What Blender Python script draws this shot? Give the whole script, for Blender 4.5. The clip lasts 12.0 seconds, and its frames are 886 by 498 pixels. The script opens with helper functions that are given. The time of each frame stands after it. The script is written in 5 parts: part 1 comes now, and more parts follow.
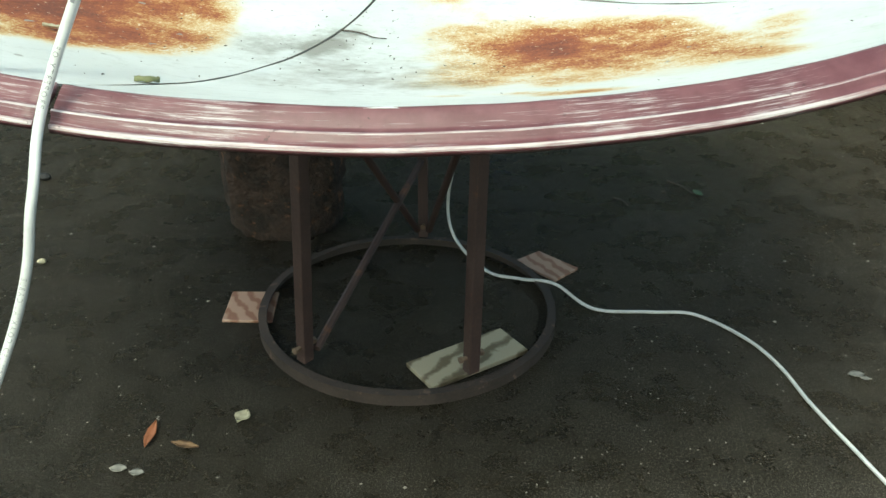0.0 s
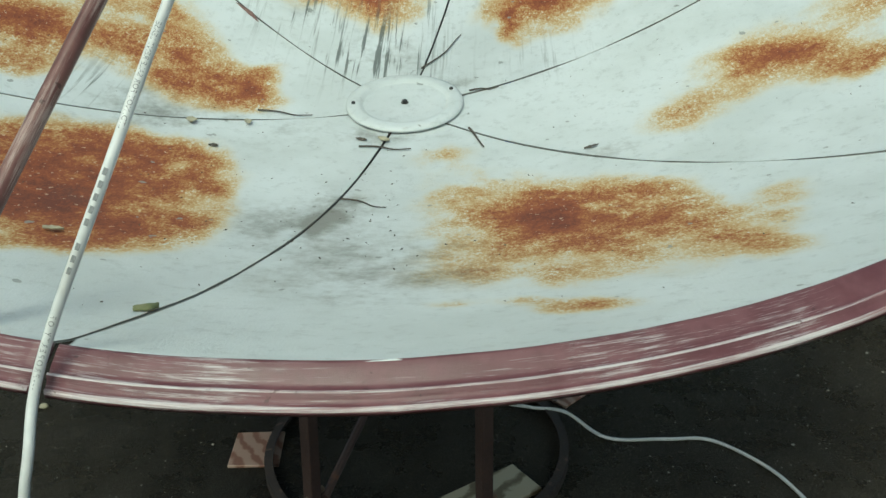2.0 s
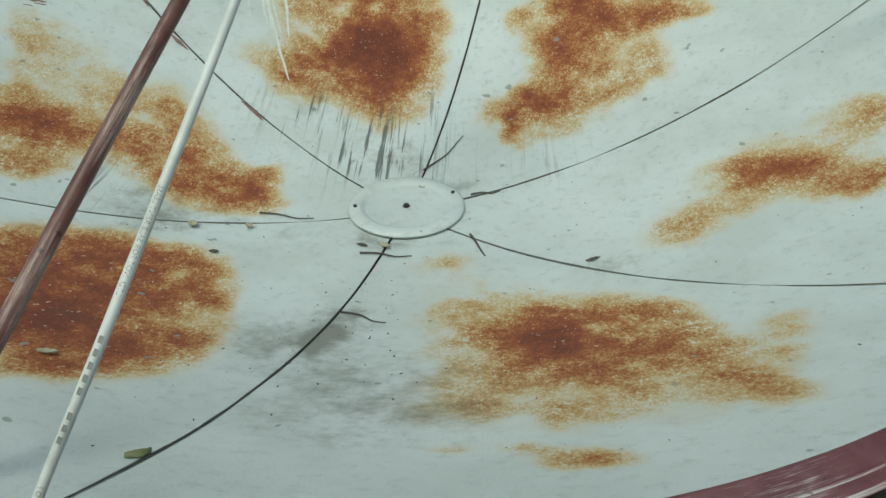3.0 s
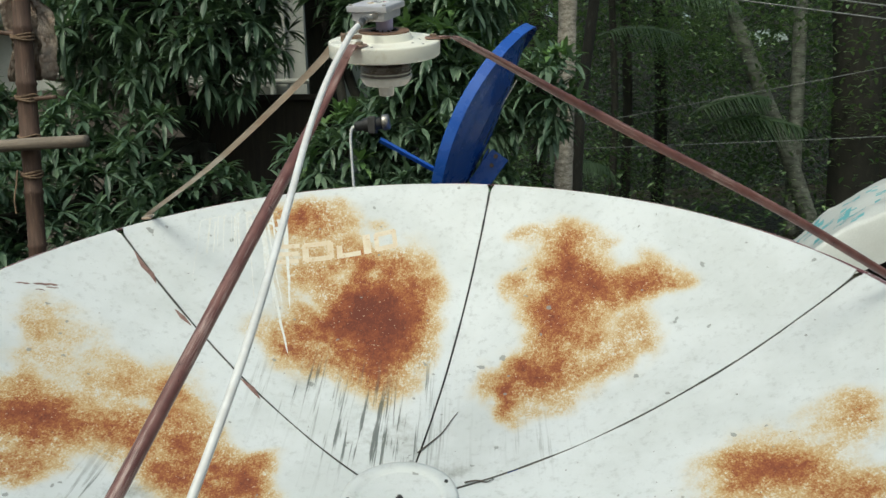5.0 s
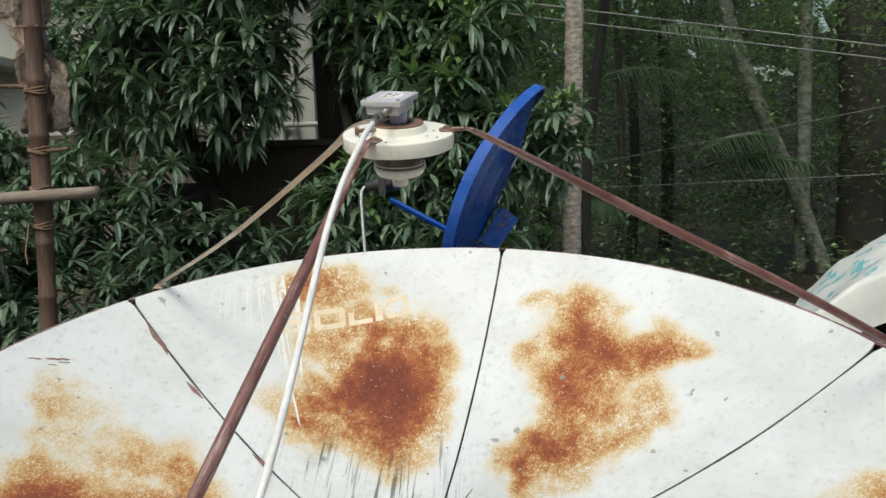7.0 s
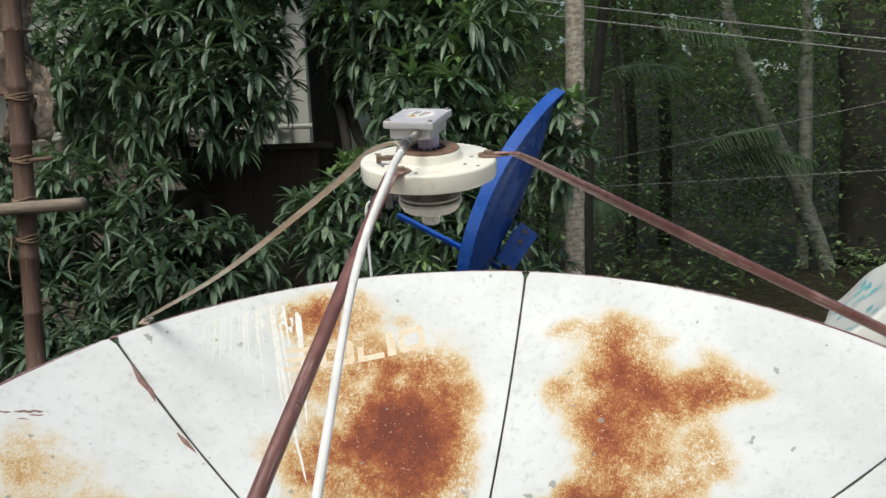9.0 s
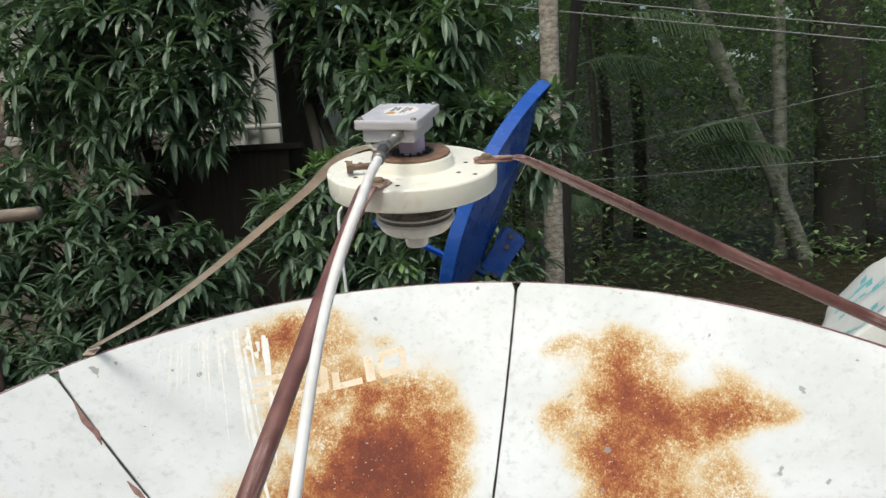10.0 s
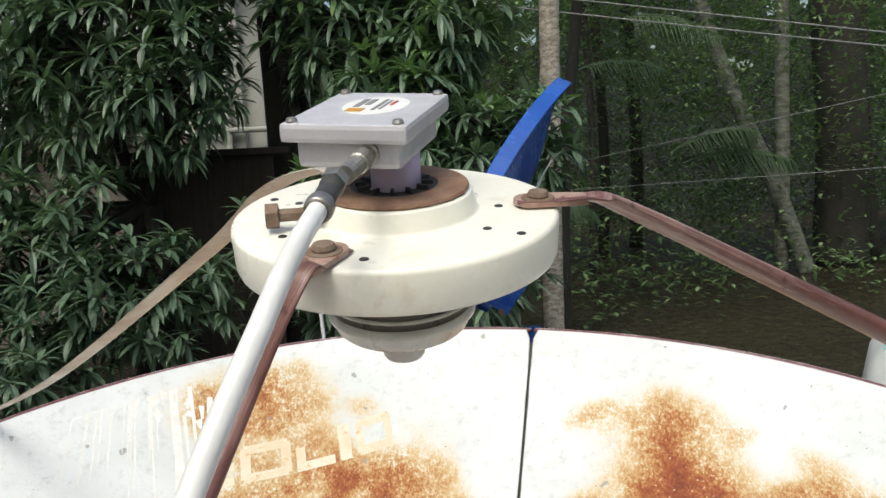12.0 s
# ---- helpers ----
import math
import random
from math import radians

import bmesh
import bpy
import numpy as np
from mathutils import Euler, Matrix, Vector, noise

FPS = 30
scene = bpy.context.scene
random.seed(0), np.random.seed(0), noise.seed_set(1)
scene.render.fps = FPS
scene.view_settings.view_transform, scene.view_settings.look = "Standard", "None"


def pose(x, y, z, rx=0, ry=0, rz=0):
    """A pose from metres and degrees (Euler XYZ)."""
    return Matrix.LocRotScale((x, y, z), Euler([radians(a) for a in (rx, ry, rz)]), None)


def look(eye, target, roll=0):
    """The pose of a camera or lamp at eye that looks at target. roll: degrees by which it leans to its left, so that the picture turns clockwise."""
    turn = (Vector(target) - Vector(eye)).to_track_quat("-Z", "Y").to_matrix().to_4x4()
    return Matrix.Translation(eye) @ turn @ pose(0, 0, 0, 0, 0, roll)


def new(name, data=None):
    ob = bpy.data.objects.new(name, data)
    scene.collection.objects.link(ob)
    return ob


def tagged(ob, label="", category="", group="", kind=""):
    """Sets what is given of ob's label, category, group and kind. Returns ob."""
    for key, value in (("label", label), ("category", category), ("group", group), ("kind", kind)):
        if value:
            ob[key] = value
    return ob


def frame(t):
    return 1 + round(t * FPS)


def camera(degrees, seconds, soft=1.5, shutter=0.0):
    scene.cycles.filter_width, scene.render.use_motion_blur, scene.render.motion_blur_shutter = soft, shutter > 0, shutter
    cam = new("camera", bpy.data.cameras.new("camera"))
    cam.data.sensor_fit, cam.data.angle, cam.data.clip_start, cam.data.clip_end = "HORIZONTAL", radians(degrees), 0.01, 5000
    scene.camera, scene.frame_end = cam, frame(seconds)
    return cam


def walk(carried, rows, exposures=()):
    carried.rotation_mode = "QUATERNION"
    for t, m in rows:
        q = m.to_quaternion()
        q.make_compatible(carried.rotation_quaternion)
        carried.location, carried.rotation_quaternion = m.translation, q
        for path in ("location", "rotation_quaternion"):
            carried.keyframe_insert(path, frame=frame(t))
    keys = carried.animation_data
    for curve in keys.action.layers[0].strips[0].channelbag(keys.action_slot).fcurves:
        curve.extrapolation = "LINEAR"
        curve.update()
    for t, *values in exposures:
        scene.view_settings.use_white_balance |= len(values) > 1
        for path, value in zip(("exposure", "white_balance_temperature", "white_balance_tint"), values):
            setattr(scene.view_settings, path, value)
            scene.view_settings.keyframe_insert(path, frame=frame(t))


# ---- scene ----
cam = camera(55.6, 12.0)
PATH = [
    (0, (0.144, 0.005, 1.006), (0.053, 1.761, 0.054), 0.5),
    (0.5, (0.145, 0.006, 1.01), (0.049, 1.763, 0.06), -0.1),
    (1, (0.144, 0.017, 1.035), (0.03, 1.793, 0.122), -1.6),
    (1.5, (0.143, 0.042, 1.068), (0.036, 1.854, 0.228), -1.9),
    (2, (0.142, 0.068, 1.104), (0.038, 1.906, 0.322), -1.9),
    (2.5, (0.138, 0.085, 1.128), (0.039, 1.95, 0.413), -1.6),
    (3, (0.14, 0.101, 1.164), (0.039, 1.993, 0.526), -1.1),
    (3.5, (0.143, 0.11, 1.219), (0.05, 2.037, 0.695), -0.6),
    (3.7, (0.151, 0.118, 1.238), (0.053, 2.061, 0.772), -0.8),
    (5.3, (0.177, 0.122, 1.376), (0.05, 2.108, 1.18), -2.0),
    (5.5, (0.174, 0.119, 1.385), (0.043, 2.107, 1.206), -2.1),
    (6, (0.172, 0.12, 1.393), (0.036, 2.109, 1.234), -2.2),
    (6.5, (0.169, 0.127, 1.415), (0.031, 2.117, 1.264), -2.2),
    (7, (0.169, 0.135, 1.434), (0.031, 2.125, 1.289), -2.3),
    (7.2, (0.169, 0.139, 1.444), (0.032, 2.129, 1.298), -2.5),
    (8.8, (0.126, 0.312, 1.478), (0.001, 2.302, 1.333), -2.6),
    (9, (0.104, 0.343, 1.482), (-0.02, 2.333, 1.331), -3.0),
    (9.5, (0.067, 0.428, 1.496), (-0.015, 2.42, 1.332), -4.4),
    (10, (0.081, 0.53, 1.498), (0.016, 2.522, 1.335), -4.3),
    (10.5, (0.07, 0.63, 1.509), (0.013, 2.623, 1.348), -4.2),
    (11, (0.042, 0.727, 1.525), (-0.009, 2.72, 1.368), -4.1),
    (11.5, (0.057, 0.818, 1.528), (0.012, 2.811, 1.372), -3.8),
    (12, (0.064, 0.893, 1.524), (0.019, 2.887, 1.371), -3.7),
]
EXPOSURES = [
    (0.0, 0.70, 6220, -14), (0.5, 0.70, 6220, -14), (1.0, 0.50, 6180, -13), (1.5, 0.08, 6150, -12), (2.0, -0.20, 6040, -15),
    (2.5, -0.36, 5990, -15), (3.0, -0.56, 5990, -15), (3.7, -0.66, 6050, -14), (5.3, -0.06, 6350, 0), (7.2, 0.02, 6400, 4), (8.8, 0.05, 6400, 6), (10.0, 0.07, 6400, 6), (12.0, 0.18, 6400, 6),
]
walk(cam, [(t, look(eye, target, roll)) for t, eye, target, roll in PATH], EXPOSURES)

# ---------------------------------------------------------------- world and light
world = bpy.data.worlds.new("world")
scene.world = world
world.use_nodes = True
wn = world.node_tree
sky = wn.nodes.new("ShaderNodeTexSky")
sky.sky_type = "NISHITA"
sky.sun_disc = False
sky.sun_elevation, sky.sun_rotation = radians(55), radians(198)
sky.air_density, sky.dust_density, sky.ozone_density = 1.5, 6.0, 1.0
wn.links.new(sky.outputs[0], wn.nodes["Background"].inputs[0])
wn.nodes["Background"].inputs[1].default_value = 0.13

sun = new("sun", bpy.data.lights.new("sun", "SUN"))
sun.data.energy, sun.data.angle, sun.data.color = 1.5, radians(25), (1.0, 0.97, 0.92)
sun.matrix_world = look((0, 0, 10), (2.08, 6.24, 0.6))


# ---------------------------------------------------------------- small tools
def part(name, bm, material, parent=None, label="", smooth=False):
    """Link a bmesh, or (verts, faces), as one mesh object."""
    me = bpy.data.meshes.new(name)
    if isinstance(bm, tuple):
        me.from_pydata([tuple(v) for v in bm[0]], [], [tuple(f) for f in bm[1]])
    else:
        bm.normal_update()
        bm.to_mesh(me)
        bm.free()
    if smooth:
        for p in me.polygons:
            p.use_smooth = True
    ob = new(name, me)
    if material:
        me.materials.append(material)
    if parent:
        ob.parent = parent
    if label:
        ob["label"] = label
    return ob


def thing(name, m, label, category, group="", kind=""):
    ob = new(name)
    ob.matrix_basis = m
    ob.empty_display_size = 0.05
    return tagged(ob, label, category, group, kind)


def box(bm, size, at=(0, 0, 0), rot=(0, 0, 0), bevel=0.0):
    m = Matrix.LocRotScale(at, Euler([radians(a) for a in rot]), None)
    got = bmesh.ops.create_cube(bm, size=1.0, matrix=m @ Matrix.Diagonal((*size, 1)))
    if bevel:
        edges = list({e for v in got["verts"] for e in v.link_edges})
        bmesh.ops.bevel(bm, geom=edges, offset=bevel, segments=2, affect="EDGES", profile=0.6)
    return bm


def lathe(bm, profile, n=48, m=None, closed=False):
    """Turn (radius, height) pairs round the z axis."""
    m = m or Matrix()
    rings = []
    for r, h in profile:
        if r < 1e-6:
            rings.append([bm.verts.new(m @ Vector((0, 0, h)))])
        else:
            rings.append([bm.verts.new(m @ Vector((r * math.cos(2 * math.pi * k / n), r * math.sin(2 * math.pi * k / n), h))) for k in range(n)])
    pairs = list(zip(rings, rings[1:]))
    if closed:
        pairs.append((rings[-1], rings[0]))
    for a, b in pairs:
        for k in range(n):
            l = (k + 1) % n
            if len(a) == 1 and len(b) == 1:
                continue
            if len(a) == 1:
                bm.faces.new((a[0], b[k], b[l]))
            elif len(b) == 1:
                bm.faces.new((a[k], a[l], b[0]))
            else:
                bm.faces.new((a[k], a[l], b[l], b[k]))
    bmesh.ops.recalc_face_normals(bm, faces=bm.faces)
    return bm


def spline(points, steps):
    """A smooth line through the points (Catmull-Rom)."""
    p = [Vector(q) for q in points]
    p = [p[0] * 2 - p[1]] + p + [p[-1] * 2 - p[-2]]
    out = []
    for a, b, c, d in zip(p, p[1:], p[2:], p[3:]):
        for k in range(steps):
            t = k / steps
            out.append(0.5 * ((2 * b) + (c - a) * t + (2 * a - 5 * b + 4 * c - d) * t * t + (3 * b - a - 3 * c + d) * t ** 3))
    out.append(p[-2])
    return out


def tube(bm, line, radius, n=10, flat=None):
    """A tube along a line; radius: number or one a point; flat(k): (wide, thin) factors."""
    line = [Vector(q) for q in line]
    count = len(line)
    side = None
    rings = []
    for k, q in enumerate(line):
        d = (line[min(k + 1, count - 1)] - line[max(k - 1, 0)]).normalized()
        if side is None:
            side = d.cross(Vector((0, 0, 1)))
            if side.length < 1e-3:
                side = Vector((1, 0, 0))
        side = (side - d * side.dot(d)).normalized()
        up = side.cross(d)
        r = radius[k] if isinstance(radius, (list, tuple)) else radius
        fw, ft = flat(k) if flat else (1, 1)
        rings.append([bm.verts.new(q + side * (r * fw * math.cos(2 * math.pi * j / n)) + up * (r * ft * math.sin(2 * math.pi * j / n))) for j in range(n)])
    for a, b in zip(rings, rings[1:]):
        for j in range(n):
            bm.faces.new((a[j], a[(j + 1) % n], b[(j + 1) % n], b[j]))
    bm.faces.new(rings[0][::-1])
    bm.faces.new(rings[-1])
    bmesh.ops.recalc_face_normals(bm, faces=bm.faces)
    return bm


# ---------------------------------------------------------------- materials
def nodes_of(name):
    m = bpy.data.materials.new(name)
    m.use_nodes = True
    nt = m.node_tree
    return m, nt, nt.nodes["Principled BSDF"]


def link(nt, a, b):
    nt.links.new(a, b)


def noise_node(nt, scale, detail=4, rough=0.55, vector=None):
    n = nt.nodes.new("ShaderNodeTexNoise")
    n.inputs["Scale"].default_value, n.inputs["Detail"].default_value, n.inputs["Roughness"].default_value = scale, detail, rough
    if vector is not None:
        link(nt, vector, n.inputs["Vector"])
    return n.outputs["Fac"]


def ramp_node(nt, fac, stops):
    r = nt.nodes.new("ShaderNodeValToRGB")
    e = r.color_ramp.elements
    while len(e) < len(stops):
        e.new(0.5)
    for el, (p, c) in zip(e, stops):
        el.position, el.color = p, (*c, 1) if len(c) == 3 else c
    link(nt, fac, r.inputs[0])
    return r.outputs[0]


def grey(nt, fac, a, b, lo=0.0, hi=1.0):
    n = nt.nodes.new("ShaderNodeMapRange")
    n.interpolation_type = "SMOOTHSTEP"
    for k, v in zip(("From Min", "From Max", "To Min", "To Max"), (a, b, lo, hi)):
        n.inputs[k].default_value = v
    link(nt, fac, n.inputs["Value"])
    return n.outputs[0]


def maths(nt, op, a, b):
    n = nt.nodes.new("ShaderNodeMath")
    n.operation = op
    for k, v in enumerate((a, b)):
        if isinstance(v, (int, float)):
            n.inputs[k].default_value = v
        else:
            link(nt, v, n.inputs[k])
    return n.outputs[0]


def blend(nt, fac, a, b, mode="MIX"):
    n = nt.nodes.new("ShaderNodeMix")
    n.data_type, n.blend_type = "RGBA", mode
    for k, v in ((0, fac), (6, a), (7, b)):
        if isinstance(v, (int, float)):
            n.inputs[k].default_value = v
        elif isinstance(v, tuple):
            n.inputs[k].default_value = (*v, 1)
        else:
            link(nt, v, n.inputs[k])
    return n.outputs[2]


def coords(nt, scale=(1, 1, 1)):
    c = nt.nodes.new("ShaderNodeTexCoord")
    m = nt.nodes.new("ShaderNodeMapping")
    m.inputs["Scale"].default_value = scale
    link(nt, c.outputs["Object"], m.inputs[0])
    return m.outputs[0]


def bump(nt, bsdf, height, strength=0.3, distance=0.005):
    b = nt.nodes.new("ShaderNodeBump")
    b.inputs["Strength"].default_value, b.inputs["Distance"].default_value = strength, distance
    link(nt, height, b.inputs["Height"])
    link(nt, b.outputs[0], bsdf.inputs["Normal"])


def plain(name, a, b, scale=8.0, rough=0.6, metal=0.0, fine=120.0, strength=0.2, distance=0.002, stretch=(1, 1, 1), c=None, spec=0.5):
    """Two colours mixed by a coarse and a fine noise, with fine relief."""
    m, nt, s = nodes_of(name)
    v = coords(nt, stretch)
    n1, n2 = noise_node(nt, scale, 5, 0.6, v), noise_node(nt, fine, 3, 0.6, v)
    f = grey(nt, maths(nt, "ADD", maths(nt, "MULTIPLY", n1, 0.7), maths(nt, "MULTIPLY", n2, 0.3)), 0.36, 0.64)
    col = blend(nt, f, a, b)
    if c:
        col = blend(nt, grey(nt, noise_node(nt, scale * 2.3, 6, 0.65, v), 0.58, 0.68), col, c)
    link(nt, col, s.inputs["Base Color"])
    link(nt, grey(nt, n1, 0.3, 0.7, max(0.02, rough - 0.1), min(1, rough + 0.12)), s.inputs["Roughness"])
    s.inputs["Metallic"].default_value = metal
    s.inputs["Specular IOR Level"].default_value = spec
    bump(nt, s, n2, strength, distance)
    return m


def dish_paint():
    """Chalky white paint, rust and grime where the sheet carries those fields."""
    m, nt, s = nodes_of("dish_paint")
    v = coords(nt)

    def field(name):
        a = nt.nodes.new("ShaderNodeAttribute")
        a.attribute_name = name
        return a.outputs["Fac"]

    n1, n2, n3 = noise_node(nt, 10, 7, 0.68, v), noise_node(nt, 330, 3, 0.7, coords(nt, (1, 0.62, 0.62))), noise_node(nt, 60, 5, 0.7, v)
    n4 = noise_node(nt, 150, 2, 0.6, coords(nt, (1, 0.62, 0.62)))
    mottled = maths(nt, "ADD", maths(nt, "MULTIPLY", maths(nt, "SUBTRACT", n1, 0.5), 0.9), maths(nt, "MULTIPLY", maths(nt, "SUBTRACT", n3, 0.5), 0.6))
    speck = maths(nt, "ADD", maths(nt, "MULTIPLY", maths(nt, "SUBTRACT", n2, 0.5), 1.25), maths(nt, "MULTIPLY", maths(nt, "SUBTRACT", n4, 0.5), 0.7))
    r = field("rust")
    edge = grey(nt, r, 0.02, 0.50)
    grain = maths(nt, "MULTIPLY", speck, grey(nt, r, 0.10, 0.75, 1.20, 0.60))
    level = maths(nt, "ADD", r, maths(nt, "MULTIPLY", maths(nt, "ADD", mottled, grain), edge))
    white = blend(nt, grey(nt, noise_node(nt, 5, 5, 0.6, v), 0.35, 0.68), (0.615, 0.645, 0.655), (0.53, 0.56, 0.56))
    white = blend(nt, grey(nt, noise_node(nt, 55, 6, 0.75, v), 0.50, 0.72, 0, 0.65), white, (0.40, 0.42, 0.42))
    tone = ramp_node(nt, level, [(0.0, (0.62, 0.60, 0.52)), (0.13, (0.55, 0.45, 0.27)), (0.28, (0.43, 0.265, 0.110)), (0.44, (0.33, 0.135, 0.045)), (0.64, (0.230, 0.063, 0.025)), (0.92, (0.130, 0.034, 0.019))])
    col = blend(nt, grey(nt, level, 0.03, 0.20), white, tone)
    col = blend(nt, grey(nt, maths(nt, "MULTIPLY", grey(nt, noise_node(nt, 150, 2, 0.5, v), 0.67, 0.71), edge), 0.2, 0.8, 0, 0.6), col, (0.58, 0.46, 0.33))
    chips = grey(nt, noise_node(nt, 40, 2, 0.4, v), 0.738, 0.752)
    col = blend(nt, maths(nt, "MULTIPLY", chips, 0.8), col, (0.24, 0.25, 0.24))
    gf = field("grime")
    g = maths(nt, "ADD", gf, maths(nt, "MULTIPLY", maths(nt, "ADD", maths(nt, "SUBTRACT", n3, 0.5), maths(nt, "SUBTRACT", n1, 0.5)), grey(nt, gf, 0.0, 0.25, 0, 1.1)))
    col = blend(nt, grey(nt, g, 0.05, 0.95, 0, 0.80), col, (0.150, 0.145, 0.120))
    runs = noise_node(nt, 1.0, 3, 0.6, coords(nt, (135, 5, 2)))
    st = maths(nt, "MULTIPLY", field("streak"), grey(nt, runs, 0.53, 0.66))
    col = blend(nt, maths(nt, "MINIMUM", maths(nt, "MULTIPLY", st, 1.25), 0.85), col, (0.075, 0.088, 0.078))
    link(nt, col, s.inputs["Base Color"])
    link(nt, grey(nt, level, 0.1, 0.5, 0.5, 0.92), s.inputs["Roughness"])
    bump(nt, s, maths(nt, "ADD", n2, maths(nt, "MULTIPLY", n3, 0.6)), 0.25, 0.002)
    return m


def worn_maroon(name, a, b, white, lo, hi, along, across):
    """Maroon paint rubbed through to pale metal in long scratches that follow the sheet or tube."""
    m, nt, s = nodes_of(name)
    way = nt.nodes.new("ShaderNodeAttribute")
    way.attribute_name = "run"
    mp = nt.nodes.new("ShaderNodeMapping")
    mp.inputs["Scale"].default_value = (along, across, 1)
    link(nt, way.outputs["Vector"], mp.inputs[0])
    v = mp.outputs[0]
    n1, n2, n3 = noise_node(nt, 1.0, 5, 0.65, v), noise_node(nt, 30, 4, 0.6, coords(nt)), noise_node(nt, 3.5, 5, 0.75, v)
    worn = noise_node(nt, 6, 4, 0.6, coords(nt))
    col = blend(nt, grey(nt, n2, 0.35, 0.65), a, b)
    mix = maths(nt, "ADD", maths(nt, "ADD", maths(nt, "MULTIPLY", n1, 0.35), maths(nt, "MULTIPLY", n3, 0.30)), maths(nt, "MULTIPLY", worn, 0.35))
    col = blend(nt, grey(nt, mix, lo, hi, 0, 0.8), col, white)
    col = blend(nt, grey(nt, noise_node(nt, 70, 3, 0.6, coords(nt)), 0.66, 0.70, 0, 0.7), col, tuple(q * 0.45 for q in a))
    link(nt, col, s.inputs["Base Color"])
    link(nt, grey(nt, n2, 0.3, 0.7, 0.30, 0.52), s.inputs["Roughness"])
    bump(nt, s, n3, 0.2, 0.001)
    return m


def set_run(ob, pairs):
    """Store for each point how far along and across the strip it lies."""
    at = ob.data.attributes.new("run", "FLOAT_VECTOR", "POINT")
    at.data.foreach_set("vector", [q for a, b in pairs for q in (a, b, 0.0)])


def veined(name, a, c, scale, turn):
    """Glazed tile with soft diagonal bands and mottling."""
    m, nt, s = nodes_of(name)
    t = nt.nodes.new("ShaderNodeTexCoord")
    mp = nt.nodes.new("ShaderNodeMapping")
    mp.inputs["Rotation"].default_value = [radians(q) for q in turn]
    link(nt, t.outputs["Object"], mp.inputs[0])
    w = nt.nodes.new("ShaderNodeTexWave")
    w.inputs["Scale"].default_value, w.inputs["Distortion"].default_value, w.inputs["Detail"].default_value, w.inputs["Detail Scale"].default_value = scale, 3.2, 5, 3.5
    link(nt, mp.outputs[0], w.inputs["Vector"])
    n = noise_node(nt, 45, 5, 0.7, coords(nt))
    f = grey(nt, maths(nt, "ADD", maths(nt, "MULTIPLY", w.outputs["Fac"], 0.6), maths(nt, "MULTIPLY", n, 0.55)), 0.55, 0.85)
    link(nt, blend(nt, f, a, c), s.inputs["Base Color"])
    s.inputs["Roughness"].default_value = 0.32
    return m


def wet_concrete():
    m, nt, s = nodes_of("wet_concrete")
    v = coords(nt)
    n1, n2, n3, n4 = noise_node(nt, 1.6, 6, 0.6, v), noise_node(nt, 210, 4, 0.75, v), noise_node(nt, 9, 6, 0.7, v), noise_node(nt, 420, 2, 0.7, v)
    far = nt.nodes.new("ShaderNodeSeparateXYZ")
    link(nt, v, far.inputs[0])
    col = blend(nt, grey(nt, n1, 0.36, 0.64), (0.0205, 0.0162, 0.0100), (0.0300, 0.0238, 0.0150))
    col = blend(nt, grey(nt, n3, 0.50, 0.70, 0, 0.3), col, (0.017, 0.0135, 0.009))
    col = blend(nt, grey(nt, noise_node(nt, 3.4, 7, 0.7, v), 0.50, 0.80, 0, 0.35), col, (0.050, 0.044, 0.035))
    col = blend(nt, grey(nt, n2, 0.525, 0.63, 0, 0.9), col, (0.125, 0.108, 0.085))
    col = blend(nt, grey(nt, maths(nt, "MULTIPLY", n4, grey(nt, n3, 0.30, 0.60, 0.75, 1.0)), 0.53, 0.61, 0, 0.8), col, (0.17, 0.155, 0.13))
    soil = blend(nt, grey(nt, n3, 0.4, 0.6), (0.040, 0.032, 0.019), (0.024, 0.021, 0.013))
    edge = maths(nt, "ADD", far.outputs["Y"], maths(nt, "MULTIPLY", n1, 1.2))
    col = blend(nt, grey(nt, edge, 4.4, 5.4), col, soil)
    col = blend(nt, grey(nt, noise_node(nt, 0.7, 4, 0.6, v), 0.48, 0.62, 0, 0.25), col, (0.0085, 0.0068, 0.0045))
    # colour darkens towards the low-x side of the yard, with a ragged edge
    darkened = grey(nt, maths(nt, "ADD", far.outputs["X"], maths(nt, "MULTIPLY", noise_node(nt, 2.2, 5, 0.65, v), 1.1)), 0.05, 1.0, 0.48, 0.0)
    col = blend(nt, darkened, col, (0.0070, 0.0060, 0.0042))
    link(nt, col, s.inputs["Base Color"])
    s.inputs["Specular IOR Level"].default_value = 0.20
    link(nt, grey(nt, n3, 0.38, 0.66, 0.20, 0.60), s.inputs["Roughness"])
    bump(nt, s, maths(nt, "ADD", maths(nt, "MULTIPLY", n2, 0.7), maths(nt, "MULTIPLY", n3, 0.25)), 0.8, 0.005)
    return m


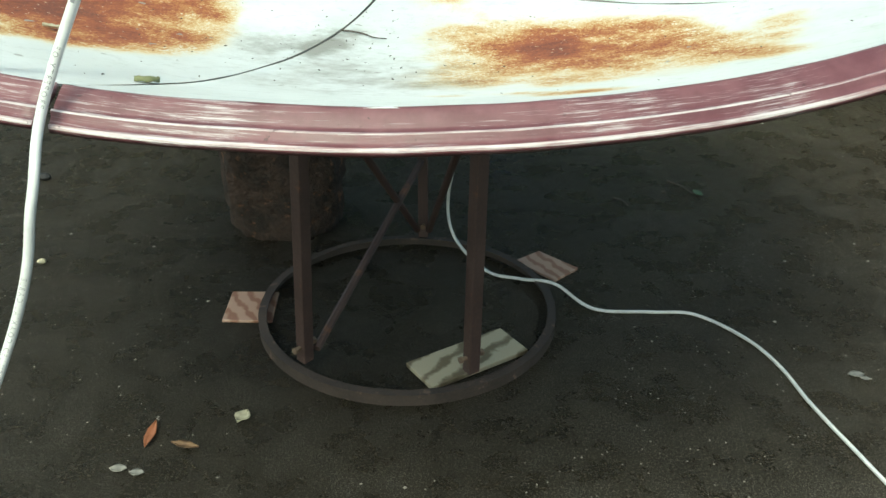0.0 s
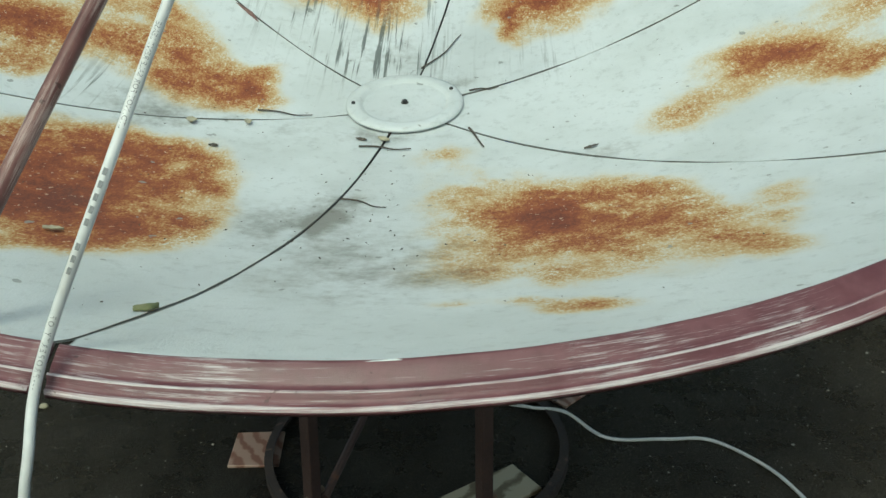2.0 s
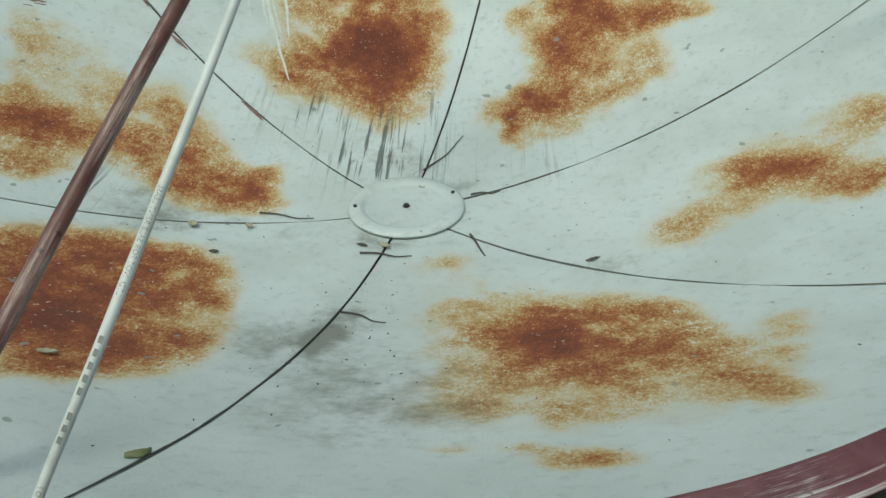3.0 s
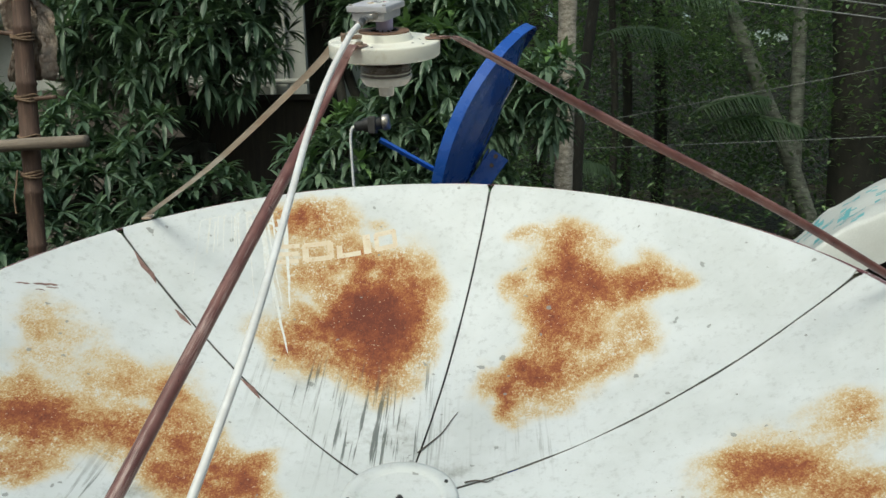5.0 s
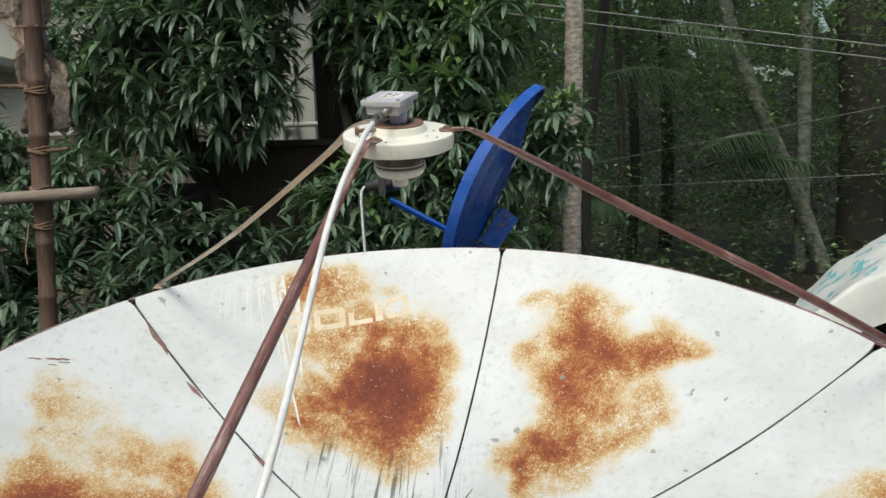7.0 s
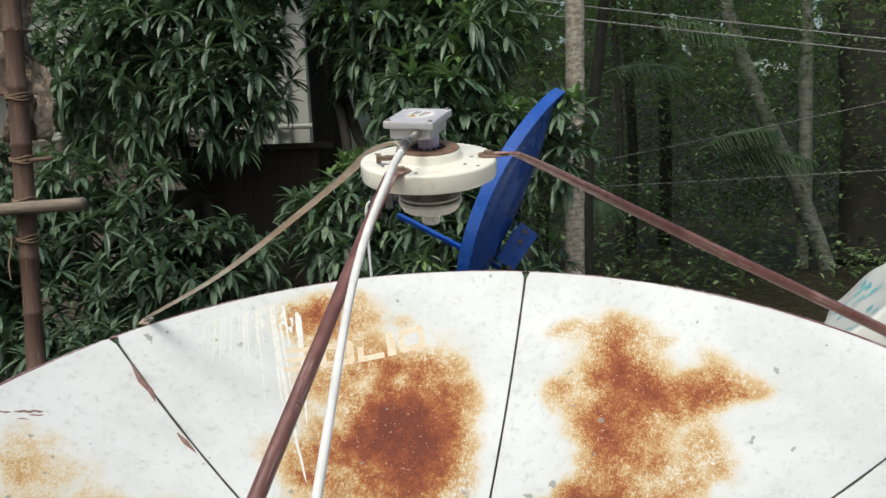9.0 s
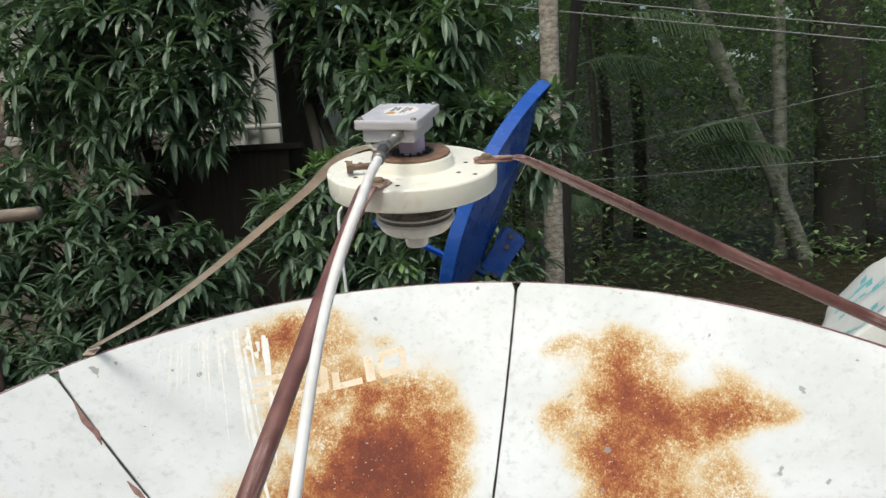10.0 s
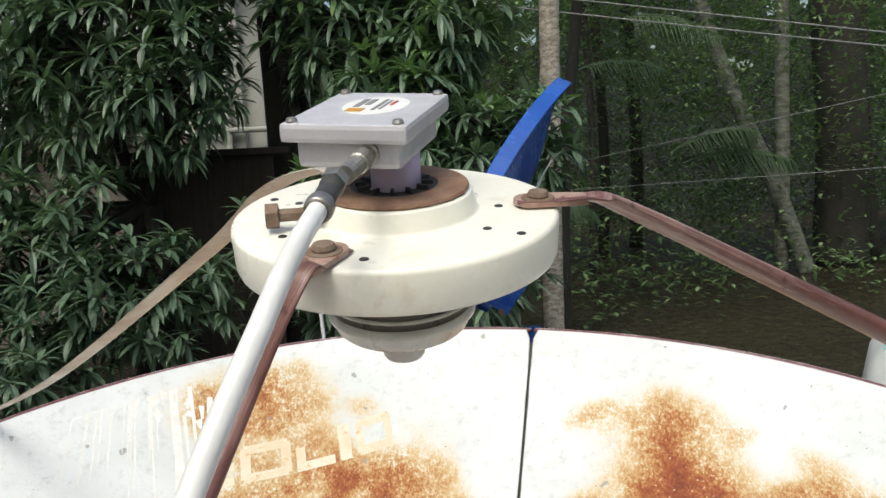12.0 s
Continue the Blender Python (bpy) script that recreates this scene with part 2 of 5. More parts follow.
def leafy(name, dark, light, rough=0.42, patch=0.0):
    """Leaf blades: each differs a little, and lets some light through."""
    m, nt, s = nodes_of(name)
    geo = nt.nodes.new("ShaderNodeNewGeometry")
    col = ramp_node(nt, geo.outputs["Random Per Island"], [(0.0, dark), (0.75, tuple((p + q) / 2 for p, q in zip(dark, light))), (1.0, light)])
    col = blend(nt, grey(nt, noise_node(nt, 22, 4, 0.6, coords(nt)), 0.35, 0.7, 0, 0.5), col, dark)
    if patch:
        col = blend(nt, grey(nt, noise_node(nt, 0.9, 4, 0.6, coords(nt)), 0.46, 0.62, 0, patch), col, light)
    link(nt, col, s.inputs["Base Color"])
    s.inputs["Roughness"].default_value = rough
    tr = nt.nodes.new("ShaderNodeBsdfTranslucent")
    link(nt, blend(nt, 0.6, col, (0.10, 0.20, 0.03)), tr.inputs[0])
    mix = nt.nodes.new("ShaderNodeMixShader")
    mix.inputs[0].default_value = 0.32
    link(nt, s.outputs[0], mix.inputs[1])
    link(nt, tr.outputs[0], mix.inputs[2])
    link(nt, mix.outputs[0], nt.nodes["Material Output"].inputs[0])
    return m


DISH_PAINT = dish_paint()
RIM_PAINT = worn_maroon("rim_paint", (0.112, 0.038, 0.045), (0.158, 0.064, 0.073), (0.52, 0.47, 0.48), 0.52, 0.62, 14, 210)
RIM_WORN_SHINE = worn_maroon("rim_worn_shine", (0.20, 0.10, 0.105), (0.27, 0.15, 0.155), (0.66, 0.63, 0.63), 0.42, 0.58, 12, 300)
LEG_PAINT = worn_maroon("leg_paint", (0.112, 0.042, 0.037), (0.165, 0.072, 0.063), (0.44, 0.33, 0.30), 0.505, 0.62, 11, 230)
DARK_STEEL = plain("stand_paint", (0.052, 0.031, 0.028), (0.082, 0.050, 0.044), 9, 0.55, 0.0, 150, 0.4, 0.002, c=(0.16, 0.075, 0.045))
RING_STEEL = plain("ring_steel", (0.034, 0.026, 0.023), (0.062, 0.045, 0.038), 14, 0.7, 0.0, 150, 0.5, 0.003, c=(0.15, 0.10, 0.075))
TAB_METAL = plain("worn_tab", (0.42, 0.30, 0.25), (0.30, 0.18, 0.14), 60, 0.5, 0.1, 400, 0.2, 0.0005, c=(0.16, 0.07, 0.045))
BARE_STRIP = plain("bare_strip", (0.56, 0.50, 0.42), (0.42, 0.33, 0.25), 14, 0.5, 0.25, 200, 0.2, 0.001, c=(0.46, 0.42, 0.36))
ZINC = plain("zinc", (0.38, 0.37, 0.35), (0.25, 0.23, 0.20), 60, 0.38, 0.8, 400, 0.2, 0.0005, c=(0.20, 0.10, 0.05))
RUSTY = plain("rusty_bolt", (0.15, 0.095, 0.065), (0.24, 0.185, 0.14), 70, 0.75, 0.2, 500, 0.4, 0.0005)
CREAM = plain("cream_enamel", (0.82, 0.815, 0.735), (0.77, 0.76, 0.67), 20, 0.33, 0.0, 300, 0.05, 0.0005, c=(0.72, 0.69, 0.59))
GASKET = plain("brown_gasket", (0.25, 0.155, 0.10), (0.18, 0.10, 0.065), 60, 0.8, 0.0, 600, 0.4, 0.0005)
LNB_GREY = plain("cast_grey", (0.56, 0.555, 0.59), (0.49, 0.49, 0.525), 40, 0.36, 0.15, 600, 0.1, 0.0004)
LILAC = plain("lilac_plastic", (0.60, 0.53, 0.72), (0.52, 0.45, 0.64), 40, 0.4)
BLACK = plain("black_rubber", (0.018, 0.018, 0.018), (0.035, 0.034, 0.033), 60, 0.5)
CLEAR = plain("cloudy_plastic", (0.56, 0.55, 0.52), (0.46, 0.45, 0.42), 30, 0.3)
CAP_BROWN = plain("brown_plastic", (0.085, 0.070, 0.060), (0.130, 0.110, 0.095), 40, 0.3)
WHITE_LABEL = plain("paper_label", (0.74, 0.74, 0.73), (0.68, 0.68, 0.66), 60, 0.5)
CABLE_WHITE = plain("cable_sheath", (0.74, 0.75, 0.75), (0.62, 0.62, 0.61), 25, 0.4)
INK = plain("ink", (0.17, 0.17, 0.18), (0.26, 0.26, 0.27), 300, 0.6)
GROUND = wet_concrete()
LATERITE = plain("laterite", (0.058, 0.034, 0.025), (0.022, 0.019, 0.016), 14, 0.9, 0.0, 60, 0.9, 0.02, c=(0.20, 0.10, 0.058))
TILE = veined("glazed_tile", (0.46, 0.31, 0.24), (0.27, 0.13, 0.09), 9.0, (0, 0, -35))
MARBLE = veined("veined_tile", (0.46, 0.41, 0.30), (0.17, 0.135, 0.085), 6.0, (0, 0, 36))
BLUE = plain("blue_enamel", (0.017, 0.082, 0.38), (0.024, 0.105, 0.45), 12, 0.27, 0.0, 300, 0.05, 0.0005)
BAMBOO = plain("weathered_bamboo", (0.135, 0.080, 0.057), (0.078, 0.048, 0.036), 6, 0.7, 0.0, 60, 0.3, 0.002, stretch=(6, 6, 0.6), c=(0.17, 0.125, 0.095))
PLANK = plain("weathered_timber", (0.27, 0.225, 0.18), (0.14, 0.115, 0.09), 5, 0.8, 0.0, 60, 0.4, 0.003, stretch=(0.6, 8, 8))
SACKING = plain("torn_sacking", (0.66, 0.57, 0.49), (0.36, 0.27, 0.21), 11, 0.9, 0.0, 34, 1.0, 0.02)
ROPE = plain("coir_rope", (0.25, 0.17, 0.11), (0.16, 0.11, 0.07), 60, 0.9)
HOUSE_WALL = plain("lime_wash", (0.46, 0.47, 0.44), (0.35, 0.36, 0.33), 1.2, 0.85, 0.0, 60, 0.3, 0.003, c=(0.28, 0.28, 0.25))
DARK_BOARD = plain("dark_board", (0.032, 0.026, 0.022), (0.060, 0.050, 0.042), 5, 0.85, 0.0, 60, 0.4, 0.003, stretch=(8, 8, 0.6))
PALE_BARK = plain("pale_palm_bark", (0.20, 0.215, 0.18), (0.075, 0.082, 0.064), 7, 0.85, 0.0, 60, 0.6, 0.008, stretch=(1, 1, 3), c=(0.42, 0.41, 0.37))
DARK_BARK = plain("dark_bark", (0.016, 0.016, 0.012), (0.034, 0.033, 0.026), 6, 0.9, 0.0, 50, 0.7, 0.01, stretch=(2, 2, 0.6), c=(0.065, 0.065, 0.055))
LICHEN_BARK = plain("lichen_bark", (0.50, 0.46, 0.40), (0.17, 0.155, 0.125), 14, 0.85, 0.0, 70, 0.8, 0.010, stretch=(1, 1, 2.2), c=(0.68, 0.65, 0.59))
MANGO_LEAF = leafy("mango_leaf", (0.082, 0.140, 0.094), (0.245, 0.345, 0.225), 0.38)
YOUNG_LEAF = leafy("young_leaf", (0.14, 0.25, 0.09), (0.24, 0.38, 0.14), 0.4)
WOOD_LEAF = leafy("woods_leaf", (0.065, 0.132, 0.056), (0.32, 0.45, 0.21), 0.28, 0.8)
PALM_LEAF = leafy("palm_leaf", (0.062, 0.110, 0.056), (0.15, 0.215, 0.115), 0.45)
DRY_LEAF = plain("dry_leaf", (0.30, 0.115, 0.055), (0.22, 0.085, 0.04), 40, 0.6)
PALE_LEAF = plain("pale_leaf", (0.40, 0.37, 0.27), (0.33, 0.30, 0.21), 40, 0.7)
TWIG = plain("twig_bark", (0.055, 0.045, 0.036), (0.095, 0.080, 0.065), 80, 0.85)
TARP = plain("white_tarp", (0.60, 0.62, 0.60), (0.50, 0.52, 0.50), 4, 0.45, 0.0, 200, 0.3, 0.002)
TEAL = plain("teal_print", (0.10, 0.36, 0.40), (0.16, 0.44, 0.47), 10, 0.5)
WIRE = plain("wire_sheath", (0.30, 0.31, 0.31), (0.20, 0.21, 0.21), 20, 0.5)

# ---------------------------------------------------------------- ground
bm = bmesh.new()
bmesh.ops.create_grid(bm, x_segments=1, y_segments=1, size=400)
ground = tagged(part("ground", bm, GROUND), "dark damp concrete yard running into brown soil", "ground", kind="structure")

# ---------------------------------------------------------------- the dish
DISH = Matrix.Translation((0.008, 1.425, 1.047)) @ Matrix(((0.99987, 0.0, 0.0162, 0), (0.00414, 0.96673, -0.2558, 0), (-0.01566, 0.2558, 0.9666, 0), (0, 0, 0, 1)))
R_RIM, DEPTH, R_HUB = 0.9, 0.294, 0.099
SEAMS = [19.5 + 60 * k for k in range(6)]


def bowl(r):
    return DEPTH * ((r / R_RIM) ** 2 - 1)


RUST_A = [
    (-0.292, 0.773, 0.077, 0.040, -163, 0.95),
    (-0.325, 0.753, 0.044, 0.035, 83, 0.31),
    (-0.203, 0.637, 0.107, 0.046, -157, 0.46),
    (-0.284, 0.647, 0.056, 0.039, 92, 0.28),
    (-0.110, 0.531, 0.093, 0.075, -110, 2.18),
    (-0.078, 0.417, 0.089, 0.049, 95, 1.23),
    (-0.202, 0.492, 0.065, 0.044, -145, 0.85),
    (-0.334, 0.444, 0.050, 0.042, -136, 0.24),
    (-0.027, 0.629, 0.079, 0.053, 95, 0.34),
    (-0.008, 0.468, 0.082, 0.041, 94, 0.31),
    (-0.119, 0.783, 0.028, 0.020, -172, 0.25),
    (-0.263, 0.406, 0.048, 0.042, 73, 0.25),
    (-0.198, 0.398, 0.072, 0.058, 169, 0.31),
    (-0.194, 0.712, 0.054, 0.033, -168, 0.28),
]
RUST_B = [
    (0.344, 0.697, 0.053, 0.039, 145, 0.64),
    (0.245, 0.733, 0.035, 0.018, 179, 0.21),
    (0.365, 0.561, 0.086, 0.044, 128, 1.36),
    (0.331, 0.611, 0.047, 0.030, 139, 0.36),
    (0.495, 0.508, 0.057, 0.036, 164, 1.06),
    (0.569, 0.466, 0.026, 0.013, 159, 0.18),
    (0.233, 0.590, 0.040, 0.032, 175, 0.36),
    (0.306, 0.463, 0.073, 0.047, 125, 0.81),
    (0.241, 0.325, 0.068, 0.051, -173, 1.27),
    (0.186, 0.258, 0.046, 0.021, 91, 0.77),
    (0.381, 0.331, 0.071, 0.063, 147, 0.30),
    (0.452, 0.374, 0.054, 0.049, 112, 0.27),
    (0.516, 0.584, 0.039, 0.023, 108, 0.18),
    (0.434, 0.649, 0.031, 0.020, 145, 0.18),
    (0.270, 0.228, 0.057, 0.036, -179, 0.18),
    (0.264, 0.415, 0.044, 0.036, 124, 0.36),
]
RUST_C = [
    (0.598, -0.088, 0.064, 0.035, 138, 0.75),
    (0.427, -0.174, 0.047, 0.040, 48, 0.40),
    (0.508, -0.148, 0.066, 0.043, -133, 0.22),
    (0.644, -0.027, 0.077, 0.067, -152, 0.18),
    (0.670, -0.195, 0.041, 0.031, 88, 0.45),
    (0.494, -0.067, 0.082, 0.057, -124, 0.15),
    (0.547, -0.086, 0.041, 0.027, 107, 0.30),
    (0.735, -0.019, 0.060, 0.041, 77, 0.25),
    (0.621, -0.195, 0.063, 0.038, 105, 0.20),
]
RUST_D = [
    (-0.636, 0.017, 0.066, 0.059, -119, 1.20),
    (-0.600, -0.090, 0.050, 0.030, -122, 0.50),
    (-0.649, 0.254, 0.076, 0.058, -140, 0.16),
    (-0.732, 0.270, 0.074, 0.047, -99, 0.22),
    (-0.485, 0.075, 0.093, 0.062, 146, 0.40),
    (-0.397, 0.067, 0.083, 0.055, 109, 0.70),
    (-0.287, 0.017, 0.054, 0.038, 126, 1.10),
    (-0.252, 0.082, 0.032, 0.014, -131, 0.60),
    (-0.564, 0.172, 0.083, 0.055, -125, 0.20),
    (-0.463, 0.198, 0.067, 0.056, 124, 0.35),
    (-0.682, 0.111, 0.064, 0.039, 93, 0.30),
    (-0.328, -0.009, 0.059, 0.041, 159, 0.40),
]
RUST_E = [
    (-0.431, -0.333, 0.087, 0.071, -177, 1.30),
    (-0.400, -0.494, 0.097, 0.060, 112, 1.50),
    (-0.363, -0.279, 0.065, 0.057, -165, 0.90),
    (-0.279, -0.345, 0.047, 0.042, 129, 0.55),
    (-0.296, -0.515, 0.064, 0.052, -146, 1.10),
    (-0.233, -0.478, 0.038, 0.034, -151, 0.55),
    (-0.279, -0.247, 0.037, 0.031, 92, 0.40),
    (-0.324, -0.594, 0.046, 0.031, -148, 0.80),
    (-0.491, -0.296, 0.042, 0.026, -130, 0.35),
    (-0.240, -0.348, 0.049, 0.024, 113, 0.30),
    (-0.328, -0.409, 0.088, 0.076, 91, 0.50),
]
RUST_F = [
    (0.220, -0.463, 0.096, 0.069, 121, 1.00),
    (0.285, -0.476, 0.089, 0.057, 118, 0.65),
    (0.359, -0.545, 0.076, 0.044, 98, 0.50),
    (0.390, -0.650, 0.053, 0.025, 111, 0.50),
    (0.280, -0.394, 0.066, 0.044, 148, 0.42),
    (0.158, -0.593, 0.089, 0.074, -138, 0.22),
    (0.208, -0.673, 0.032, 0.028, 142, 0.30),
    (0.099, -0.739, 0.020, 0.013, 170, 0.22),
    (0.223, -0.778, 0.031, 0.019, 163, 0.42),
    (0.167, -0.747, 0.024, 0.013, 168, 0.30),
    (0.113, -0.324, 0.067, 0.052, -141, 0.22),
    (0.356, -0.428, 0.061, 0.032, 129, 0.35),
    (0.444, -0.562, 0.077, 0.028, 73, 0.20),
    (0.135, -0.506, 0.144, 0.087, 78, 0.12),
    (0.274, -0.624, 0.108, 0.060, 136, 0.22),
    (0.076, -0.188, 0.054, 0.046, 153, 0.20),
]
GRIME = [
    (-0.049, 0.179, 0.081, 0.064, 177, 0.38),
    (-0.218, 0.341, 0.095, 0.069, 99, 0.19),
    (0.038, -0.611, 0.117, 0.101, 132, 0.24),
    (-0.187, -0.140, 0.140, 0.079, -163, 0.19),
    (-0.064, -0.403, 0.052, 0.016, 100, 0.90),
    (-0.040, -0.360, 0.033, 0.030, 120, 0.57),
    (-0.067, -0.502, 0.155, 0.099, 104, 0.20),
    (0.049, -0.593, 0.170, 0.131, 108, 0.23),
    (-0.395, -0.167, 0.162, 0.022, -148, 0.41),
    (-0.394, -0.113, 0.067, 0.023, -152, 0.70),
    (-0.440, -0.083, 0.051, 0.035, -141, 0.50),
    (0.327, -0.242, 0.040, 0.022, 156, 0.50),
    (0.089, 0.075, 0.033, 0.030, 125, 0.50),
    (-0.052, -0.102, 0.037, 0.034, 170, 0.40),
    (-0.613, 0.532, 0.092, 0.041, 104, 0.34),
    (-0.132, -0.455, 0.068, 0.054, 105, 0.38),
    (-0.076, -0.454, 0.059, 0.010, 101, 0.80),
    (-0.382, -0.444, 0.120, 0.098, -106, 0.12),
    (-0.363, -0.561, 0.063, 0.034, -140, 0.12),
    (0.005, -0.115, 0.083, 0.016, 180, 0.50),
]
STREAK = [
    (-0.048, 0.174, 0.097, 0.090, 122, 1.30),
    (-0.200, 0.304, 0.085, 0.078, -170, 0.80),
    (-0.102, 0.168, 0.061, 0.043, 100, 0.80),
    (0.024, 0.328, 0.079, 0.023, 94, 0.50),
    (-0.488, -0.074, 0.067, 0.048, 98, 0.80),
    (0.245, 0.139, 0.065, 0.050, 149, 0.40),
]


def field_value(blobs, u, v):
    total = 0.0
    du = 0.012 * noise.noise((u * 7, v * 7, 1.5)) + 0.014 * noise.noise((u * 19, v * 19, 4.5))
    dv = 0.012 * noise.noise((u * 7, v * 7, 9.5)) + 0.014 * noise.noise((u * 19, v * 19, 12.5))
    ragged = 0.86 * (1 + 0.42 * noise.noise((u * 9, v * 9, 20.5)) + 0.50 * noise.noise((u * 23, v * 23, 30.5)) + 0.42 * noise.noise((u * 47, v * 47, 40.5)))
    u, v = u + du, v + dv
    for cu, cv, a, b, ang, w in blobs:
        c, s = math.cos(radians(ang)), math.sin(radians(ang))
        p, q = ((u - cu) * c + (v - cv) * s) / a, (-(u - cu) * s + (v - cv) * c) / b
        d = p * p + q * q
        if d < 10:
            total += w * math.exp(-0.95 * d ** 0.85)
    return total * max(0.12, ragged)


def panel(start, parent):
    """One of the six petals: a sheet with rounded corners, and its turned-out maroon rim."""
    na, nr = 84, 72
    across = [0.0, 0.0028] + [j / (na - 2) for j in range(1, na - 2)] + [0.9972, 1.0]
    top, low, faces = [], [], []
    for i in range(nr + 1):
        r = 0.070 + (R_RIM - 0.070) * i / nr
        k = max(0.0, (r - (R_RIM - 0.030)) / 0.030)
        gap = 0.0019 + 0.0065 * (1 - math.sqrt(max(0.0, 1 - k * k))) * (0.5 + 0.5 * k)
        a0, a1 = radians(start) + gap / r, radians(start + 60) - gap / r
        for j in range(na + 1):
            a = a0 + (a1 - a0) * across[j]
            u, v = r * math.cos(a), r * math.sin(a)
            # slight unevenness of the pressed sheet
            dz = 0.0009 * noise.noise((u * 5, v * 5, start)) + 0.0016 * max(0, (abs(j / na - 0.5) - 0.40) * 10) * noise.noise((r * 9, start, 3))
            top.append((u, v, bowl(r) + dz))
            low.append((u, v, bowl(r) + dz - 0.0022))
    # the sheet turns over at its outer edge
    for dr, h in ((0.0020, 0.0016), (0.0040, 0.0014), (0.0054, -0.0014)):
        r = R_RIM + dr
        for j in range(na + 1):
            a = a0 + (a1 - a0) * across[j]
            top.append((r * math.cos(a), r * math.sin(a), h))
            low.append((r * math.cos(a), r * math.sin(a), h - 0.0022))
    nr += 3
    w = na + 1
    n = len(top)
    for i in range(nr):
        for j in range(na):
            q = (i * w + j, (i + 1) * w + j, (i + 1) * w + j + 1, i * w + j + 1)
            faces.append(q)
            faces.append(tuple(n + k for k in q[::-1]))
    rim_loop = [i * w for i in range(nr + 1)] + [nr * w + j for j in range(1, w)] + [i * w + na for i in range(nr - 1, -1, -1)] + list(range(na - 1, 0, -1))
    for a, b in zip(rim_loop, rim_loop[1:] + rim_loop[:1]):
        faces.append((a, b, n + b, n + a))
    ob = part("panel", (top + low, faces), DISH_PAINT, parent, "white pressed-steel petal blotched with orange rust", True)
    blobs = RUST_A + RUST_B + RUST_C + RUST_D + RUST_E + RUST_F
    for name, lot in (("rust", blobs), ("grime", GRIME), ("streak", STREAK)):
        at = ob.data.attributes.new(name, "FLOAT", "POINT")
        vals = [field_value(lot, p[0], p[1]) for p in top]
        if name == "rust":
            mid = radians(start + 30)
            vals = [1.02 * (1 - math.exp(-1.05 * x)) * min(1, 0.25 + max(0, (math.hypot(p[0], p[1]) * math.sin(radians(30) - abs((math.atan2(p[1], p[0]) - mid + math.pi) % (2 * math.pi) - math.pi))) / 0.035)) for x, p in zip(vals, top)]
        if name == "grime":
            # dirt held in the joints
            vals = [x + (0.8 * max(0.0, 0.75 + noise.noise((p[0] * 30, p[1] * 30, 6))) if k % w in (0, na) else 0.0) for k, (x, p) in enumerate(zip(vals, top))]
            at.data.foreach_set("value", vals + [1.5 if k % w in (0, na) else 0.0 for k in range(n)])
            continue
        at.data.foreach_set("value", vals + [0.0] * n)
    # the rim: rounded shoulder, shallow slope, bead, rolled edge
    prof = [(0.0018, -0.0005), (0.0030, 0.0024), (0.0055, 0.0020), (0.011, -0.0008), (0.021, -0.0055), (0.0255, -0.0085), (0.0275, -0.0060), (0.0300, -0.0065), (0.0320, -0.0108), (0.038, -0.0135), (0.0405, -0.0122), (0.0428, -0.0150), (0.0425, -0.0195), (0.0385, -0.0180), (0.020, -0.0095), (0.0080, -0.0050)]
    prof = [(dr * 0.84, h * 0.84) for dr, h in prof]
    vs, fs = [], []
    m = 60
    for j in range(m + 1):
        for dr, h in prof:
            r = R_RIM + dr
            gap = 0.004 + 0.012 * min(1, max(0, (dr - 0.006) / 0.037)) ** 2.6
            a0, a1 = radians(start) + gap * 0.6 / r, radians(start + 60) - gap * 0.6 / r
            a = a0 + (a1 - a0) * j / m
            wob = 0.0012 * noise.noise((a * 14, start, 8.0))
            vs.append((r * math.cos(a), r * math.sin(a), h + wob))
    c = len(prof)
    for j in range(m):
        for k in range(c):
            l = (k + 1) % c
            fs.append((j * c + k, j * c + l, (j + 1) * c + l, (j + 1) * c + k))
    fs.append(tuple(range(c))[::-1])
    fs.append(tuple(m * c + k for k in range(c)))
    rim = part("rim_flange", (vs, fs), RIM_PAINT, ob, "maroon rim flange with paint rubbed pale", True)
    rim.data.materials.append(RIM_WORN_SHINE)
    set_run(rim, [(start + 0.9 * j * radians(60) / m, q[0] * 1.6 - q[1] + 0.006 * noise.noise((j * 0.12, start, 2))) for j in range(m + 1) for q in prof])
    # bead and rolled edge: worn paler paint, with their highlight put into the colour
    for p in rim.data.polygons:
        if p.index < m * c and p.index % c in (6, 9, 10):
            p.material_index = 1
    return ob


dish = thing("satellite_dish", DISH, "large white six-petal satellite dish with rusty patches and maroon rim", "satellite dish")
panels = [panel(a, dish) for a in SEAMS]
# black strips added behind the gaps so that no light shows through
for ang in SEAMS:
    a = radians(ang)
    d, s = Vector((math.cos(a), math.sin(a), 0)), Vector((-math.sin(a), math.cos(a), 0))
    vs, fs = [], []
    for k in range(31):
        q = 0.09 + 0.80 * k / 30
        for w, h in ((-0.007, -0.0085), (0.007, -0.0085), (0.007, -0.012), (-0.007, -0.012)):
            vs.append(d * q + s * w + Vector((0, 0, bowl(q) + h)))
    for k in range(30):
        fs += [(4 * k + j, 4 * k + (j + 1) % 4, 4 * k + 4 + (j + 1) % 4, 4 * k + 4 + j) for j in range(4)]
    part("seam_blackout", (vs, fs), BLACK, dish, "black strip added behind the seam to keep it dark")

